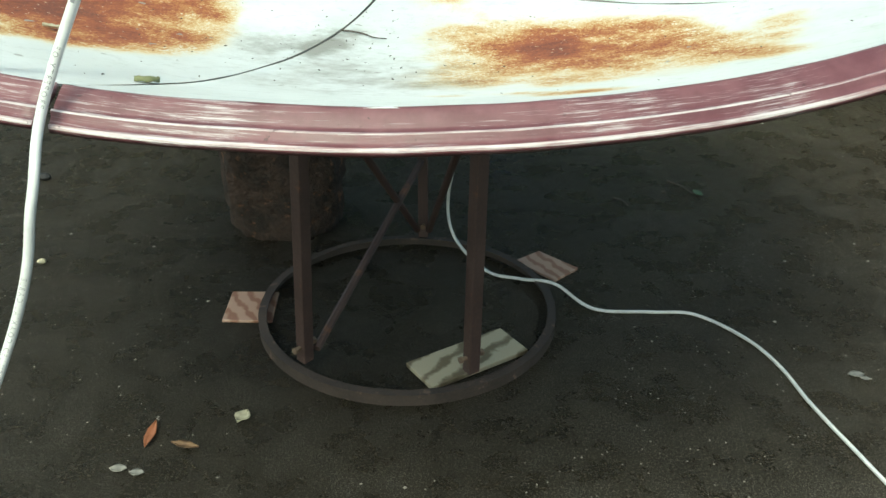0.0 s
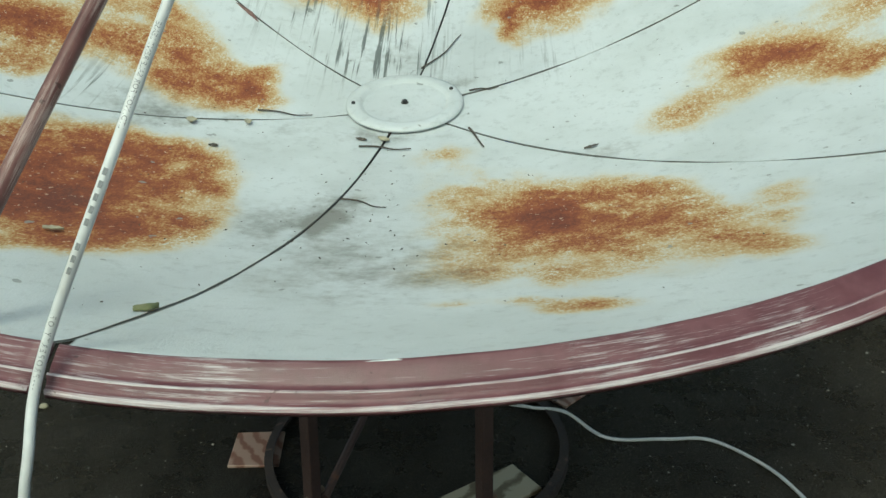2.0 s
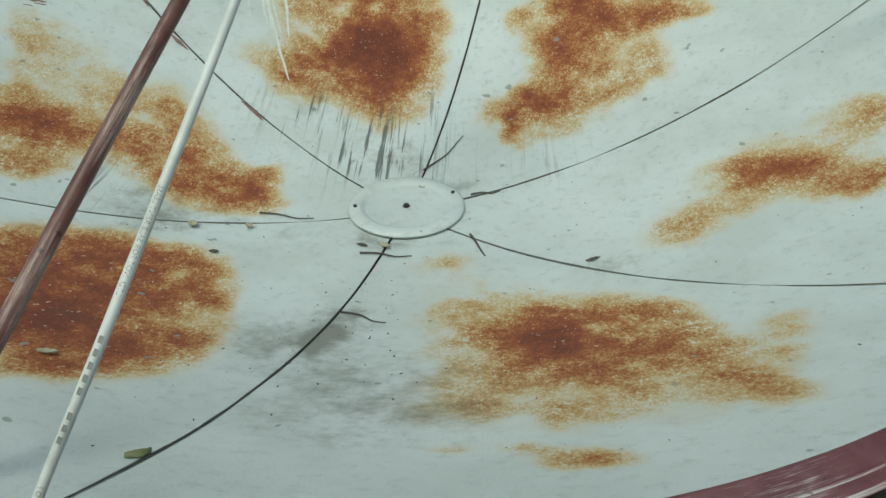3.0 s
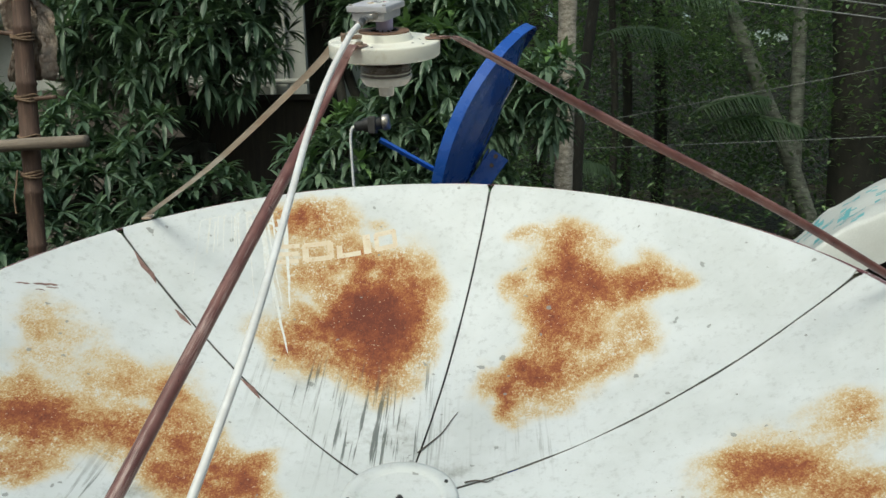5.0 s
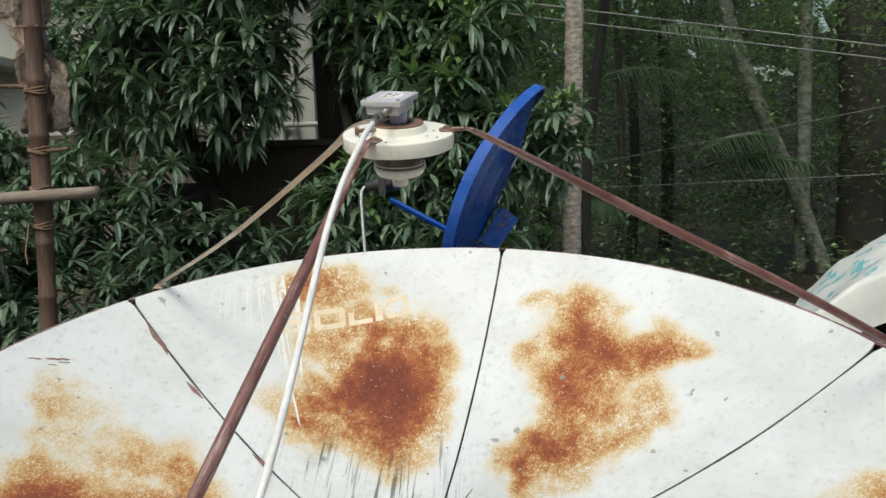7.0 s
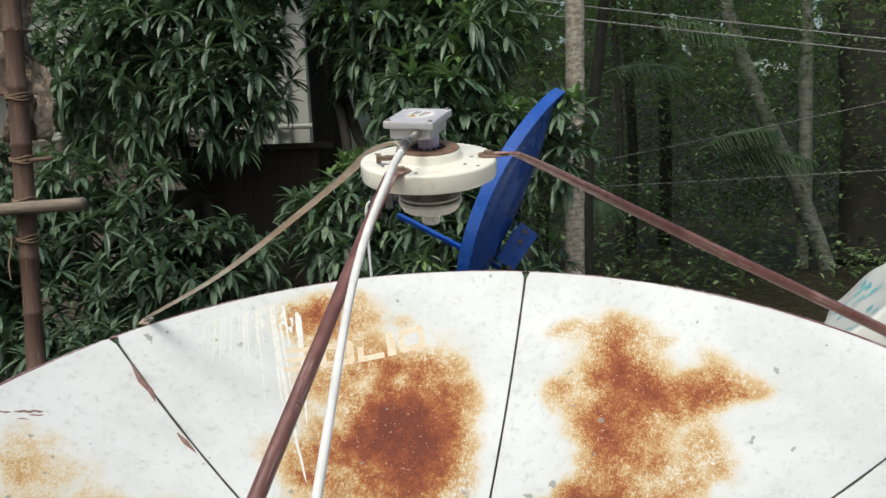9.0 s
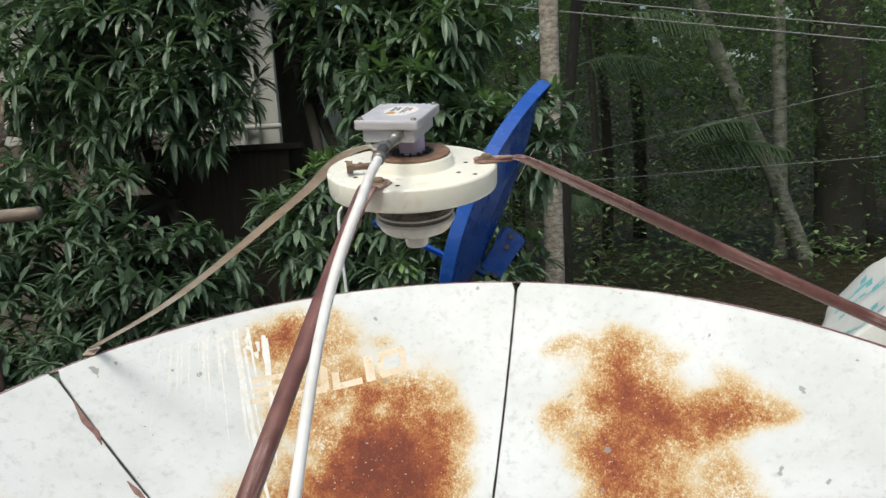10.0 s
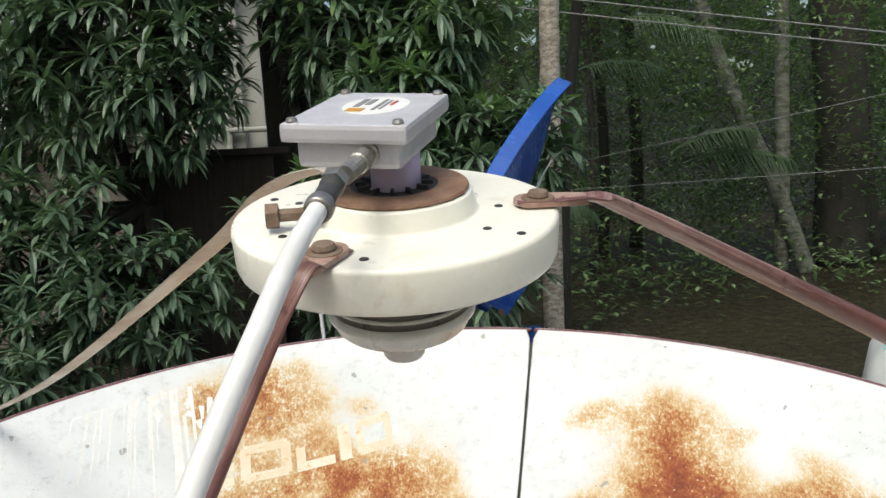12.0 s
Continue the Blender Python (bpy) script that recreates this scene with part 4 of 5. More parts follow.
# ---------------------------------------------------------------- covered heap at the side
def covered_heap():
    t = thing("covered_heap", pose(2.44, 3.45, 0), "dark stacked heap covered with a creased white tarpaulin printed in teal", "tarpaulin")
    bm = bmesh.new()
    n = 110
    grid = []
    for i in range(n + 1):
        row = []
        for j in range(n + 1):
            x, y = (i / n - 0.5) * 2.4, (j / n - 0.5) * 0.9
            e = max(abs(x) / 1.2, abs(y) / 0.45)
            ridge = 0.975 + 0.42 * min(1, (x + 1.2) / 0.85) ** 0.85 - 0.10 * (y / 0.45) ** 2 - 0.06 * (x + 0.1) ** 2
            z = ridge + 0.05 * noise.noise((x * 3, y * 3, 1)) + 0.022 * noise.noise((x * 9 + y * 4, y * 7, 2)) - 0.018 * abs(noise.noise((x * 5, y * 6, 4)))
            if e > 0.96:
                z -= (e - 0.96) / 0.04 * 0.16
            row.append(bm.verts.new((x + 0.5 * y, y, z)))
        grid.append(row)
    for i in range(n):
        for j in range(n):
            bm.faces.new((grid[i][j], grid[i + 1][j], grid[i + 1][j + 1], grid[i][j + 1]))
    bmesh.ops.recalc_face_normals(bm, faces=bm.faces)
    ob = part("sheet", bm, TARP, t, "creased white woven sheet with faded teal print", True)
    me = ob.data
    me.materials.append(TEAL)
    rng = random.Random(5)
    for k in range(230):
        ci, cj = rng.randrange(4, 70), rng.randrange(6, 100)
        for i in range(ci, min(n, ci + rng.randrange(1, 3))):
            for j in range(cj, min(n, cj + rng.randrange(2, 7))):
                if rng.random() < 0.7:
                    me.polygons[i * n + j].material_index = 1
    part("stack", box(bmesh.new(), (1.8, 0.7, 0.94), (0.2, 0.02, 0.471), (0, 0, 0), 0.03), DARK_BOARD, t, "dark stack under the sheet")
    return t


covered_heap()

# ---------------------------------------------------------------- bamboo frame with hanging sacking
def bamboo_pole():
    t = thing("bamboo_pole", pose(-2.42, 4.70, 0), "upright weathered bamboo pole lashed with rope", "pole")
    prof_line, rad = [], []
    z = 0.0
    while z < 3.6:
        for dz, r in ((0, 0.050), (0.012, 0.057), (0.028, 0.050), (0.12, 0.049)):
            prof_line.append(Vector((0.02 * (z + dz) , 0.005 * math.sin(z), z + dz)))
            rad.append(r * (1 + 0.06 * math.sin(z * 5)))
        z += 0.30
    part("culm", tube(bmesh.new(), prof_line, rad, 14), BAMBOO, t, "", True)
    for zz in (1.30, 1.50, 1.72, 2.05):
        bm = bmesh.new()
        for k in range(3):
            pts = [Vector((0.02 * zz + 0.057 * math.cos(a), 0.057 * math.sin(a), zz + 0.012 * k + 0.008 * math.sin(a * 2 + k))) for a in [2 * math.pi * i / 16 for i in range(17)]]
            tube(bm, pts, 0.0055, 6)
        part("lashing", bm, ROPE, t, "coir rope lashing")
    for zz, s in ((1.72, 1), (2.08, -1)):
        part("stub", tube(bmesh.new(), [(0.03, 0, zz), (0.03 + s * 0.10, -0.02, zz + 0.01), (0.03 + s * 0.19, -0.03, zz + 0.012)], [0.014, 0.012, 0.010], 8), BAMBOO, t)
    part("rope_end", tube(bmesh.new(), spline([(-0.02, -0.062, 1.34), (-0.03, -0.068, 1.26), (-0.05, -0.064, 1.18), (-0.045, -0.066, 1.10)], 4), 0.009, 6, lambda k: (1.5, 0.5)), ROPE, t, "frayed rope end hanging down")
    return t


bamboo_pole()
bm = tube(bmesh.new(), spline([(-3.7, 4.63, 1.42), (-3.0, 4.61, 1.45), (-2.45, 4.60, 1.475), (-2.015, 4.60, 1.485)], 6), [0.043] * 12 + [0.041] * 7, 10, lambda k: (1.0, 0.85))
beam = part("timber_rail", bm, PLANK, None, "", True)
tagged(beam, "pale rough timber rail lashed across the bamboo pole", "rail")


def sacking():
    t = thing("hanging_sacking", pose(-2.42, 4.80, 0), "torn brown sacking hanging behind the bamboo pole", "cloth")
    bm = bmesh.new()
    nx, nz = 14, 44
    rows = []
    for k in range(nz + 1):
        z = 1.84 + 1.4 * k / nz
        half = 0.135 + 0.10 * noise.noise((z * 4.1, 1, 0)) + 0.07 * noise.noise((z * 11, 5, 0))
        mid = 0.02 * z - 0.04 + 0.09 * noise.noise((z * 2.2, 7, 0))
        rows.append([bm.verts.new((mid + half * (2 * i / nx - 1), 0.030 * math.sin(i * 1.4 + z * 4) + 0.11 * noise.noise((i * 0.5, z * 6, 3)) + 0.03 * noise.noise((i * 1.3, z * 19, 6)), z + 0.02 * noise.noise((i, z * 8, 2)))) for i in range(nx + 1)])
    for a, b in zip(rows, rows[1:]):
        for i in range(nx):
            bm.faces.new((a[i], a[i + 1], b[i + 1], b[i]))
    bmesh.ops.solidify(bm, geom=bm.faces[:], thickness=0.003)
    part("cloth", bm, SACKING, t, "", True)
    part("tie", tube(bmesh.new(), [(-0.02, -0.16, 2.40), (0.09, -0.13, 2.41), (0.11, -0.02, 2.42), (0.0, 0.02, 2.41)], 0.006, 6), ROPE, t, "rope tie round the pole")
    return t


sacking()

# ---------------------------------------------------------------- house behind the trees
house = thing("house", pose(-5.22, 9.7, 0), "pale lime-washed house half hidden behind mango trees", "house")
bm = box(bmesh.new(), (6.2, 0.2, 4.6), (0, 0.1, 2.3))
part("wall", bm, HOUSE_WALL, house)
part("wall", box(bmesh.new(), (0.2, 5.0, 4.6), (3.2, 2.6, 2.3)), HOUSE_WALL, house)
part("roof", box(bmesh.new(), (7.0, 6.4, 0.14), (0, 2.4, 4.68), (4, 0, 0), 0.02), DARK_BOARD, house, "dark overhanging roof")
part("sunshade", box(bmesh.new(), (2.6, 0.7, 0.10), (-1.3, -0.33, 3.02), (0, 0, 0), 0.01), HOUSE_WALL, house, "concrete sunshade over the window")
w = part("window", box(bmesh.new(), (0.9, 0.06, 1.0), (-1.75, -0.02, 2.35), (0, 0, 0), 0.01), DARK_BOARD, house, "dark louvred window")
for k in range(9):
    part("louvre", box(bmesh.new(), (0.8, 0.05, 0.03), (-1.75, -0.07, 1.93 + 0.105 * k), (25, 0, 0)), HOUSE_WALL, w)
w = part("window", box(bmesh.new(), (1.1, 0.06, 1.0), (1.2, -0.02, 2.86), (0, 0, 0), 0.01), DARK_BOARD, house, "dark louvred window")
for k in range(9):
    part("louvre", box(bmesh.new(), (1.0, 0.05, 0.03), (1.2, -0.07, 2.44 + 0.105 * k), (25, 0, 0)), DARK_BOARD, w)
part("drainpipe", tube(bmesh.new(), [(2.95, -0.06, 0), (2.95, -0.06, 2.0), (2.95, -0.06, 4.5)], 0.035, 10), HOUSE_WALL, house)
part("drainpipe", tube(bmesh.new(), [(2.5, -0.07, 2.22), (3.0, -0.07, 2.22), (3.5, -0.07, 2.21)], 0.03, 10), HOUSE_WALL, house)

part("window_stay", tube(bmesh.new(), [(1.592, -0.35, 2.675), (1.48, -0.35, 2.517), (1.368, -0.35, 2.360)], 0.014, 8), HOUSE_WALL, house, "pale slanting stay beside the window")
part("window_stay", tube(bmesh.new(), [(1.28, -0.34, 2.70), (1.32, -0.34, 2.53), (1.368, -0.34, 2.360)], 0.006, 6), DARK_BOARD, house)
part("window_ledge", box(bmesh.new(), (1.5, 0.36, 0.05), (1.2, -0.18, 2.335), (0, 0, 0), 0.006), DARK_BOARD, house, "dark ledge under the window")

# layer added over the lower wall, darker and browner than the lime wash
PLASTER = plain("grey_brown_plaster", (0.120, 0.105, 0.090), (0.075, 0.066, 0.056), 1.6, 0.9, 0.0, 60, 0.4, 0.004, stretch=(2, 2, 0.6), c=(0.165, 0.145, 0.125))
part("lower_facing", box(bmesh.new(), (5.72, 0.05, 2.22), (-0.24, -0.027, 1.112), (0, 0, 0), 0.006), PLASTER, house, "grey-brown plaster layer, darker than the wall above")

fence = thing("board_screen", pose(-1.75, 7.25, 0), "dark weathered board screen under the trees", "fence")
rng = random.Random(3)
for k in range(8):
    part("board", box(bmesh.new(), (0.139, 0.022, 1.86 + rng.uniform(-0.02, 0.02)), (-0.55 + 0.13 * k, rng.uniform(-0.01, 0.01), 0.935), (0, rng.uniform(-1, 1), 0), 0.003), DARK_BOARD, fence)
part("cap_rail", box(bmesh.new(), (1.25, 0.07, 0.05), (-0.05, -0.05, 1.87), (0, 1.2, 0), 0.006), DARK_BOARD, fence)

# ---------------------------------------------------------------- trees
def leaf_shape(length, width, droop, fold=0.25):
    """A lance-shaped leaf folded at its midrib: base, three rows with midrib points, tip."""
    out = [(0, 0, 0)]
    for f, w in ((0.16, 0.50), (0.45, 1.0), (0.76, 0.78)):
        y, z = f * length, -droop * length * f * f
        out += [(-w * width / 2, y, z + fold * width * 0.5), (0, y, z), (w * width / 2, y, z + fold * width * 0.5)]
    out.append((0, length, -droop * length))
    return np.array(out)


LEAF_FACES = [(0, 2, 1), (0, 3, 2), (1, 2, 5, 4), (2, 3, 6, 5), (4, 5, 8, 7), (5, 6, 9, 8), (7, 8, 10), (8, 9, 10)]


def add_leaves(vs, fs, centre, axis, count, length, width, rng, spread=(0.25, 1.45), droop=(0.05, 0.35)):
    """A whorl of leaves round a twig's end."""
    axis = np.array(axis, float)
    axis /= np.linalg.norm(axis) + 1e-9
    a = np.cross(axis, (0.3, 0.2, 0.9))
    a /= np.linalg.norm(a) + 1e-9
    b = np.cross(axis, a)
    for k in range(count):
        phi = 2 * math.pi * (k * 0.382 + rng.uniform(-0.06, 0.06))
        th = rng.uniform(*spread)
        d = axis * math.cos(th) + (a * math.cos(phi) + b * math.sin(phi)) * math.sin(th)
        side = np.cross(d, (0, 0, 1.0))
        side /= np.linalg.norm(side) + 1e-9
        up = np.cross(side, d)
        l = length * rng.uniform(0.65, 1.15)
        shape = leaf_shape(l, width * rng.uniform(0.8, 1.15), rng.uniform(*droop))
        pts = centre + shape[:, :1] * side + shape[:, 1:2] * d + shape[:, 2:] * up
        pts[:, 2] -= 0.22 * (shape[:, 1] ** 2) / max(l, 1e-6) * rng.uniform(0.3, 1.0)
        o = len(vs)
        vs.extend(map(tuple, pts))
        fs.extend(tuple(o + i for i in f) for f in LEAF_FACES)


def leafy_tree(name, base, trunk, lobes, whorls, leaf, width, seed, label, bark, leaf_mat, per=(8, 13), young=0):
    """A trunk with limbs out to each lobe, and whorls of leaves over the lobes."""
    rng = random.Random(seed)
    t = thing(name, Matrix.Translation(base), label, "tree")
    b = Vector(base)
    fork = Vector(trunk) - b
    line = spline([Vector((0, 0, 0)), fork * 0.5 + Vector((0.05, 0, 0)), fork], 6)
    n = len(line)
    part("trunk", tube(bmesh.new(), line, [0.14 - 0.03 * k / n for k in range(n)], 12), bark, t, "", True)
    vs, fs, yv, yf = [], [], [], []
    bm = bmesh.new()
    weights = [(l[3] * l[5] + l[3] * l[4] + l[4] * l[5]) for l in lobes]
    tw = sum(weights)
    for lobe, wgt in zip(lobes, weights):
        c = Vector(lobe[:3]) - b
        limb = spline([fork, fork.lerp(c, 0.55) + Vector((rng.uniform(-0.15, 0.15), rng.uniform(-0.1, 0.1), -0.12)), c], 5)
        part("limb", tube(bmesh.new(), limb, [0.055 - 0.035 * k / len(limb) for k in range(len(limb))], 7), bark, t, "", True)
        for k in range(int(whorls * wgt / tw)):
            z = rng.uniform(-1, 1)
            a = rng.uniform(0, 2 * math.pi)
            s = math.sqrt(1 - z * z)
            d = np.array((s * math.cos(a), s * math.sin(a), z))
            rad = rng.uniform(0.55, 1.08) * (1 + 0.28 * noise.noise((d[0] * 2.2 + lobe[0], d[1] * 2.2, d[2] * 2.2 + lobe[2])))
            pt = np.array(c) + d * np.array(lobe[3:6]) * rad
            ax = d + np.array((0, -0.15, 0.75)) + np.array([rng.uniform(-0.4, 0.4) for _ in range(3)])
            if pt[2] + base[2] < 0.15:
                continue
            if young and rng.random() < young and z > 0.0:
                add_leaves(yv, yf, pt, ax, rng.randrange(*per), leaf * 0.9, width, rng)
            else:
                add_leaves(vs, fs, pt, ax, rng.randrange(*per), leaf, width, rng, (0.55, 1.55), (0.08, 0.40))
            if k % 14 == 0 and lobe[2] > 1.8:
                tube(bm, [c, c.lerp(Vector(pt), 0.5) + Vector((0, 0, -0.04)), Vector(pt)], [0.014, 0.009, 0.005], 5)
    tagged(part("twiggery", bm, bark, t), kind="stuff")
    part("crown", (vs, fs), leaf_mat, t, "dense crown of long drooping leaves")
    if yv:
        tagged(part("fresh_growth", (yv, yf), YOUNG_LEAF, t, "fresh yellow-green shoots"), kind="stuff")
    return t


leafy_tree("mango_tree", (-2.3, 7.0, 0), (-2.2, 6.95, 1.5), [(-2.95, 6.9, 2.6, 0.58, 0.6, 0.72), (-2.2, 6.6, 2.6, 0.8, 0.6, 0.75), (-1.75, 6.5, 2.35, 0.45, 0.45, 0.5), (-2.05, 7.0, 3.7, 1.25, 0.9, 0.8), (-2.55, 6.3, 0.95, 0.50, 0.4, 0.48), (-2.40, 6.35, 1.50, 0.26, 0.3, 0.36), (-3.0, 6.4, 1.62, 0.26, 0.3, 0.30), (-2.0, 6.2, 0.95, 0.55, 0.4, 0.4), (-3.3, 6.6, 1.35, 0.36, 0.35, 0.45), (-3.35, 5.9, 1.0, 0.45, 0.35, 0.5), (-3.95, 6.6, 1.8, 0.36, 0.35, 0.5), (-3.7, 6.0, 0.7, 0.5, 0.4, 0.45), (-2.8, 5.9, 0.55, 0.5, 0.35, 0.35)], 1800, 0.190, 0.042, 11, "dense dark green mango tree with long drooping leaves", DARK_BARK, MANGO_LEAF)
leafy_tree("mango_tree", (-1.38, 7.6, 0), (-1.30, 7.5, 2.9), [(-0.55, 6.8, 2.75, 0.65, 0.5, 0.55), (-0.02, 6.6, 2.55, 0.42, 0.5, 0.5), (-0.45, 6.9, 3.5, 0.75, 0.8, 0.6), (0.12, 6.4, 1.75, 0.38, 0.4, 0.5), (-0.3, 6.3, 2.1, 0.4, 0.4, 0.4), (-0.35, 6.3, 1.55, 0.5, 0.4, 0.5), (-0.9, 6.3, 1.25, 0.45, 0.4, 0.4), (0.58, 6.1, 1.75, 0.20, 0.25, 0.32), (-0.2, 6.2, 0.9, 0.8, 0.4, 0.35)], 1380, 0.190, 0.042, 12, "mango tree with dark leaves and fresh shoots", DARK_BARK, MANGO_LEAF, young=0.30)


def palm_trunk(name, pts, r0, r1, bark, label, rings=True):
    line = spline(pts, 14)
    n = len(line)
    rad = [(r0 + (r1 - r0) * k / n) * (1.0 + (0.05 if rings and k % 3 == 0 else 0.0) + 0.03 * noise.noise((k * 0.7, r0, 1))) for k in range(n)]
    base = Vector(pts[0])
    t = thing(name, Matrix.Translation(base), label, "tree")
    part("trunk", tube(bmesh.new(), [p - base for p in line], rad, 14), bark, t, "", True)
    rng = random.Random(int(base.x * 100))
    top = np.array(line[-1] - base)
    vs, fs = [], []
    for k in range(90):
        d = np.array([rng.gauss(0, 1) for _ in range(3)])
        c = top + d / np.linalg.norm(d) * np.array((1.3, 1.2, 0.7)) * rng.uniform(0.4, 1)
        if rings:
            add_leaves(vs, fs, top, d + np.array((0, 0, 0.4)), 1, 1.6, 0.10, rng, (0, 0.3), (0.3, 0.7))
        else:
            add_leaves(vs, fs, c, d, 5, 0.26, 0.10, rng)
    part("crown", (vs, fs), PALM_LEAF if rings else WOOD_LEAF, t)
    return t


palm_trunk("palm_tree", [(0.80, 8.0, 0), (0.83, 8.0, 1.0), (0.88, 8.0, 2.2), (0.93, 8.0, 3.6), (0.98, 8.0, 5.5)], 0.088, 0.078, LICHEN_BARK, "slim palm with a pale ringed trunk")
palm_trunk("palm_tree", [(4.80, 12.5, 0), (4.57, 12.5, 0.7), (4.38, 12.5, 1.25), (4.08, 12.5, 1.98), (3.72, 12.5, 2.92), (3.45, 12.5, 3.9), (3.2, 12.5, 5.6)], 0.115, 0.095, PALE_BARK, "leaning coconut palm with a pale ringed trunk")
palm_trunk("forest_tree", [(4.52, 12.7, 0), (4.58, 12.7, 1.5), (4.64, 12.7, 3.8), (4.7, 12.7, 7.0)], 0.105, 0.09, PALE_BARK, "straight forest tree with lichen-spotted bark", False)
palm_trunk("forest_tree", [(5.50, 13.0, 0), (5.56, 13.0, 2.2), (5.50, 13.0, 4.2), (5.6, 13.0, 7.5)], 0.36, 0.28, DARK_BARK, "thick dark forest tree", False)
palm_trunk("forest_tree", [(6.35, 14.0, 0), (6.25, 14.0, 2.4), (6.3, 14.0, 7.0)], 0.20, 0.16, DARK_BARK, "dark upright forest tree trunk", False)
palm_trunk("forest_tree", [(1.02, 9.0, 0), (1.09, 9.0, 1.6), (1.31, 9.0, 3.25), (1.5, 9.0, 5.0)], 0.065, 0.05, DARK_BARK, "thin leaning dark tree", False)
for k, (x, y, r) in enumerate(((2.6, 16, 0.10), (3.6, 18, 0.14), (2.0, 13.5, 0.06), (6.9, 17, 0.15), (0.9, 15, 0.12), (8.0, 16, 0.2))):
    palm_trunk("forest_tree", [(x, y, 0), (x + 0.1, y, 2.5), (x - 0.1, y, 8)], r, r * 0.8, DARK_BARK, "slender dark forest tree", False)


def frond(at, way, length, seed, label="coconut palm frond hanging among the trees"):
    """A feathered palm leaf: an arching rib with two rows of drooping leaflets."""
    rng = random.Random(seed)
    at, way = Vector(at), Vector(way).normalized()
    side = way.cross(Vector((0, 0, 1))).normalized()
    line = [way * (length * f) + Vector((0, 0, -0.45 * length * f * f)) for f in [k / 14 for k in range(15)]]
    t = thing("palm_frond", Matrix.Translation(at), label, "palm frond")
    part("rib", tube(bmesh.new(), line, [0.018 - 0.0011 * k for k in range(15)], 6), PALM_LEAF, t)
    vs, fs = [], []
    for k in range(46):
        f = 0.08 + 0.92 * k / 46
        i = min(13, int(f * 14))
        p = line[i].lerp(line[i + 1], f * 14 - i)
        d = (line[i + 1] - line[i]).normalized()
        for s in (-1, 1):
            l = length * 0.40 * math.sin(math.pi * (0.15 + 0.8 * f)) * rng.uniform(0.85, 1.1)
            o = (d * 0.75 + side * s * 0.75 + Vector((0, 0, -0.25))).normalized()
            w = d.cross(o).cross(o).normalized() * 0.010
            mid = p + o * l * 0.5
            tip = p + o * l * rng.uniform(0.85, 1.0) + Vector((0, 0, -0.62 * l * rng.uniform(0.7, 1.2)))
            b = len(vs)
            vs += [p - w * 0.5, p + w * 0.5, mid + w, mid - w, tip]
            fs += [(b, b + 1, b + 2, b + 3), (b + 3, b + 2, b + 4)]
    part("blade", (vs, fs), PALM_LEAF, t)
    return t


for k, (at, way, l) in enumerate((((1.55, 11.0, 2.75), (0.8, -0.3, 0.35), 1.1), ((3.1, 12.2, 1.6), (1, -0.2, 0.45), 1.5), ((2.9, 12.0, 1.75), (0.9, -0.2, 0.7), 1.3), ((1.8, 11.5, 0.9), (-0.6, -0.6, 0.8), 1.2), ((2.4, 12.6, 3.6), (0.6, -0.4, 0.1), 1.4))):
    frond(at, way, l, 20 + k)


def woods(name, seed, count, xr, yr, zr, leaf, material, label, clump=9, gap=-0.20):
    """Masses of foliage: clumps of leaves scattered between the trunks, thinning upwards."""
    rng = random.Random(seed)
    vs, fs = [], []
    for k in range(count):
        x, y = rng.uniform(*xr), rng.uniform(*yr)
        z = zr[0] + (zr[1] - zr[0]) * rng.random()
        if noise.noise((x * 0.75, y * 0.5, z * 0.75)) + 0.5 * noise.noise((x * 2.1, y * 1.2, z * 2.1)) < gap:
            continue
        # a clearing lets the light of the far side through
        if math.hypot(x - 0.345 * y, z - 1.45 - 0.066 * y) < 0.018 * y:
            continue
        for j in range(clump):
            c = np.array((x, y, z)) + np.array([rng.gauss(0, leaf * 1.8) for _ in range(3)])
            if c[2] < 0.02:
                continue
            add_leaves(vs, fs, c, (rng.uniform(-1, 1), rng.uniform(-1, 1), rng.uniform(-0.2, 1)), 1, leaf, leaf * 0.42, rng, (0.2, 1.4))
    return tagged(part(name, (vs, fs), material), label, "foliage", kind="stuff")


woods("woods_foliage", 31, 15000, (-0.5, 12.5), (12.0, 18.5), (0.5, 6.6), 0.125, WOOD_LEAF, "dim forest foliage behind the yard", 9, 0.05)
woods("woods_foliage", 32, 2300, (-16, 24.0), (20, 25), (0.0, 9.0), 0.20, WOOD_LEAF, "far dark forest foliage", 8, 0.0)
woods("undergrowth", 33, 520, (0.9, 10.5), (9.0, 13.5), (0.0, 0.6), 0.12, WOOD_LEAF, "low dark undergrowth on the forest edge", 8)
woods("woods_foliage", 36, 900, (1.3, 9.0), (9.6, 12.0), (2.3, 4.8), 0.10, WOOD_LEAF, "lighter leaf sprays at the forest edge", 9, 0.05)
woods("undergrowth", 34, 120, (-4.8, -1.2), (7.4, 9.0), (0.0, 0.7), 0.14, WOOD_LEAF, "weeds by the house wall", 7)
# leaf clumps added above the view to keep sky light off the trunks
woods("shade_canopy", 35, 34, (-1.5, 14.0), (9.0, 18.0), (5.2, 8.0), 0.34, WOOD_LEAF, "unseen high canopy added to shade the forest", 8)

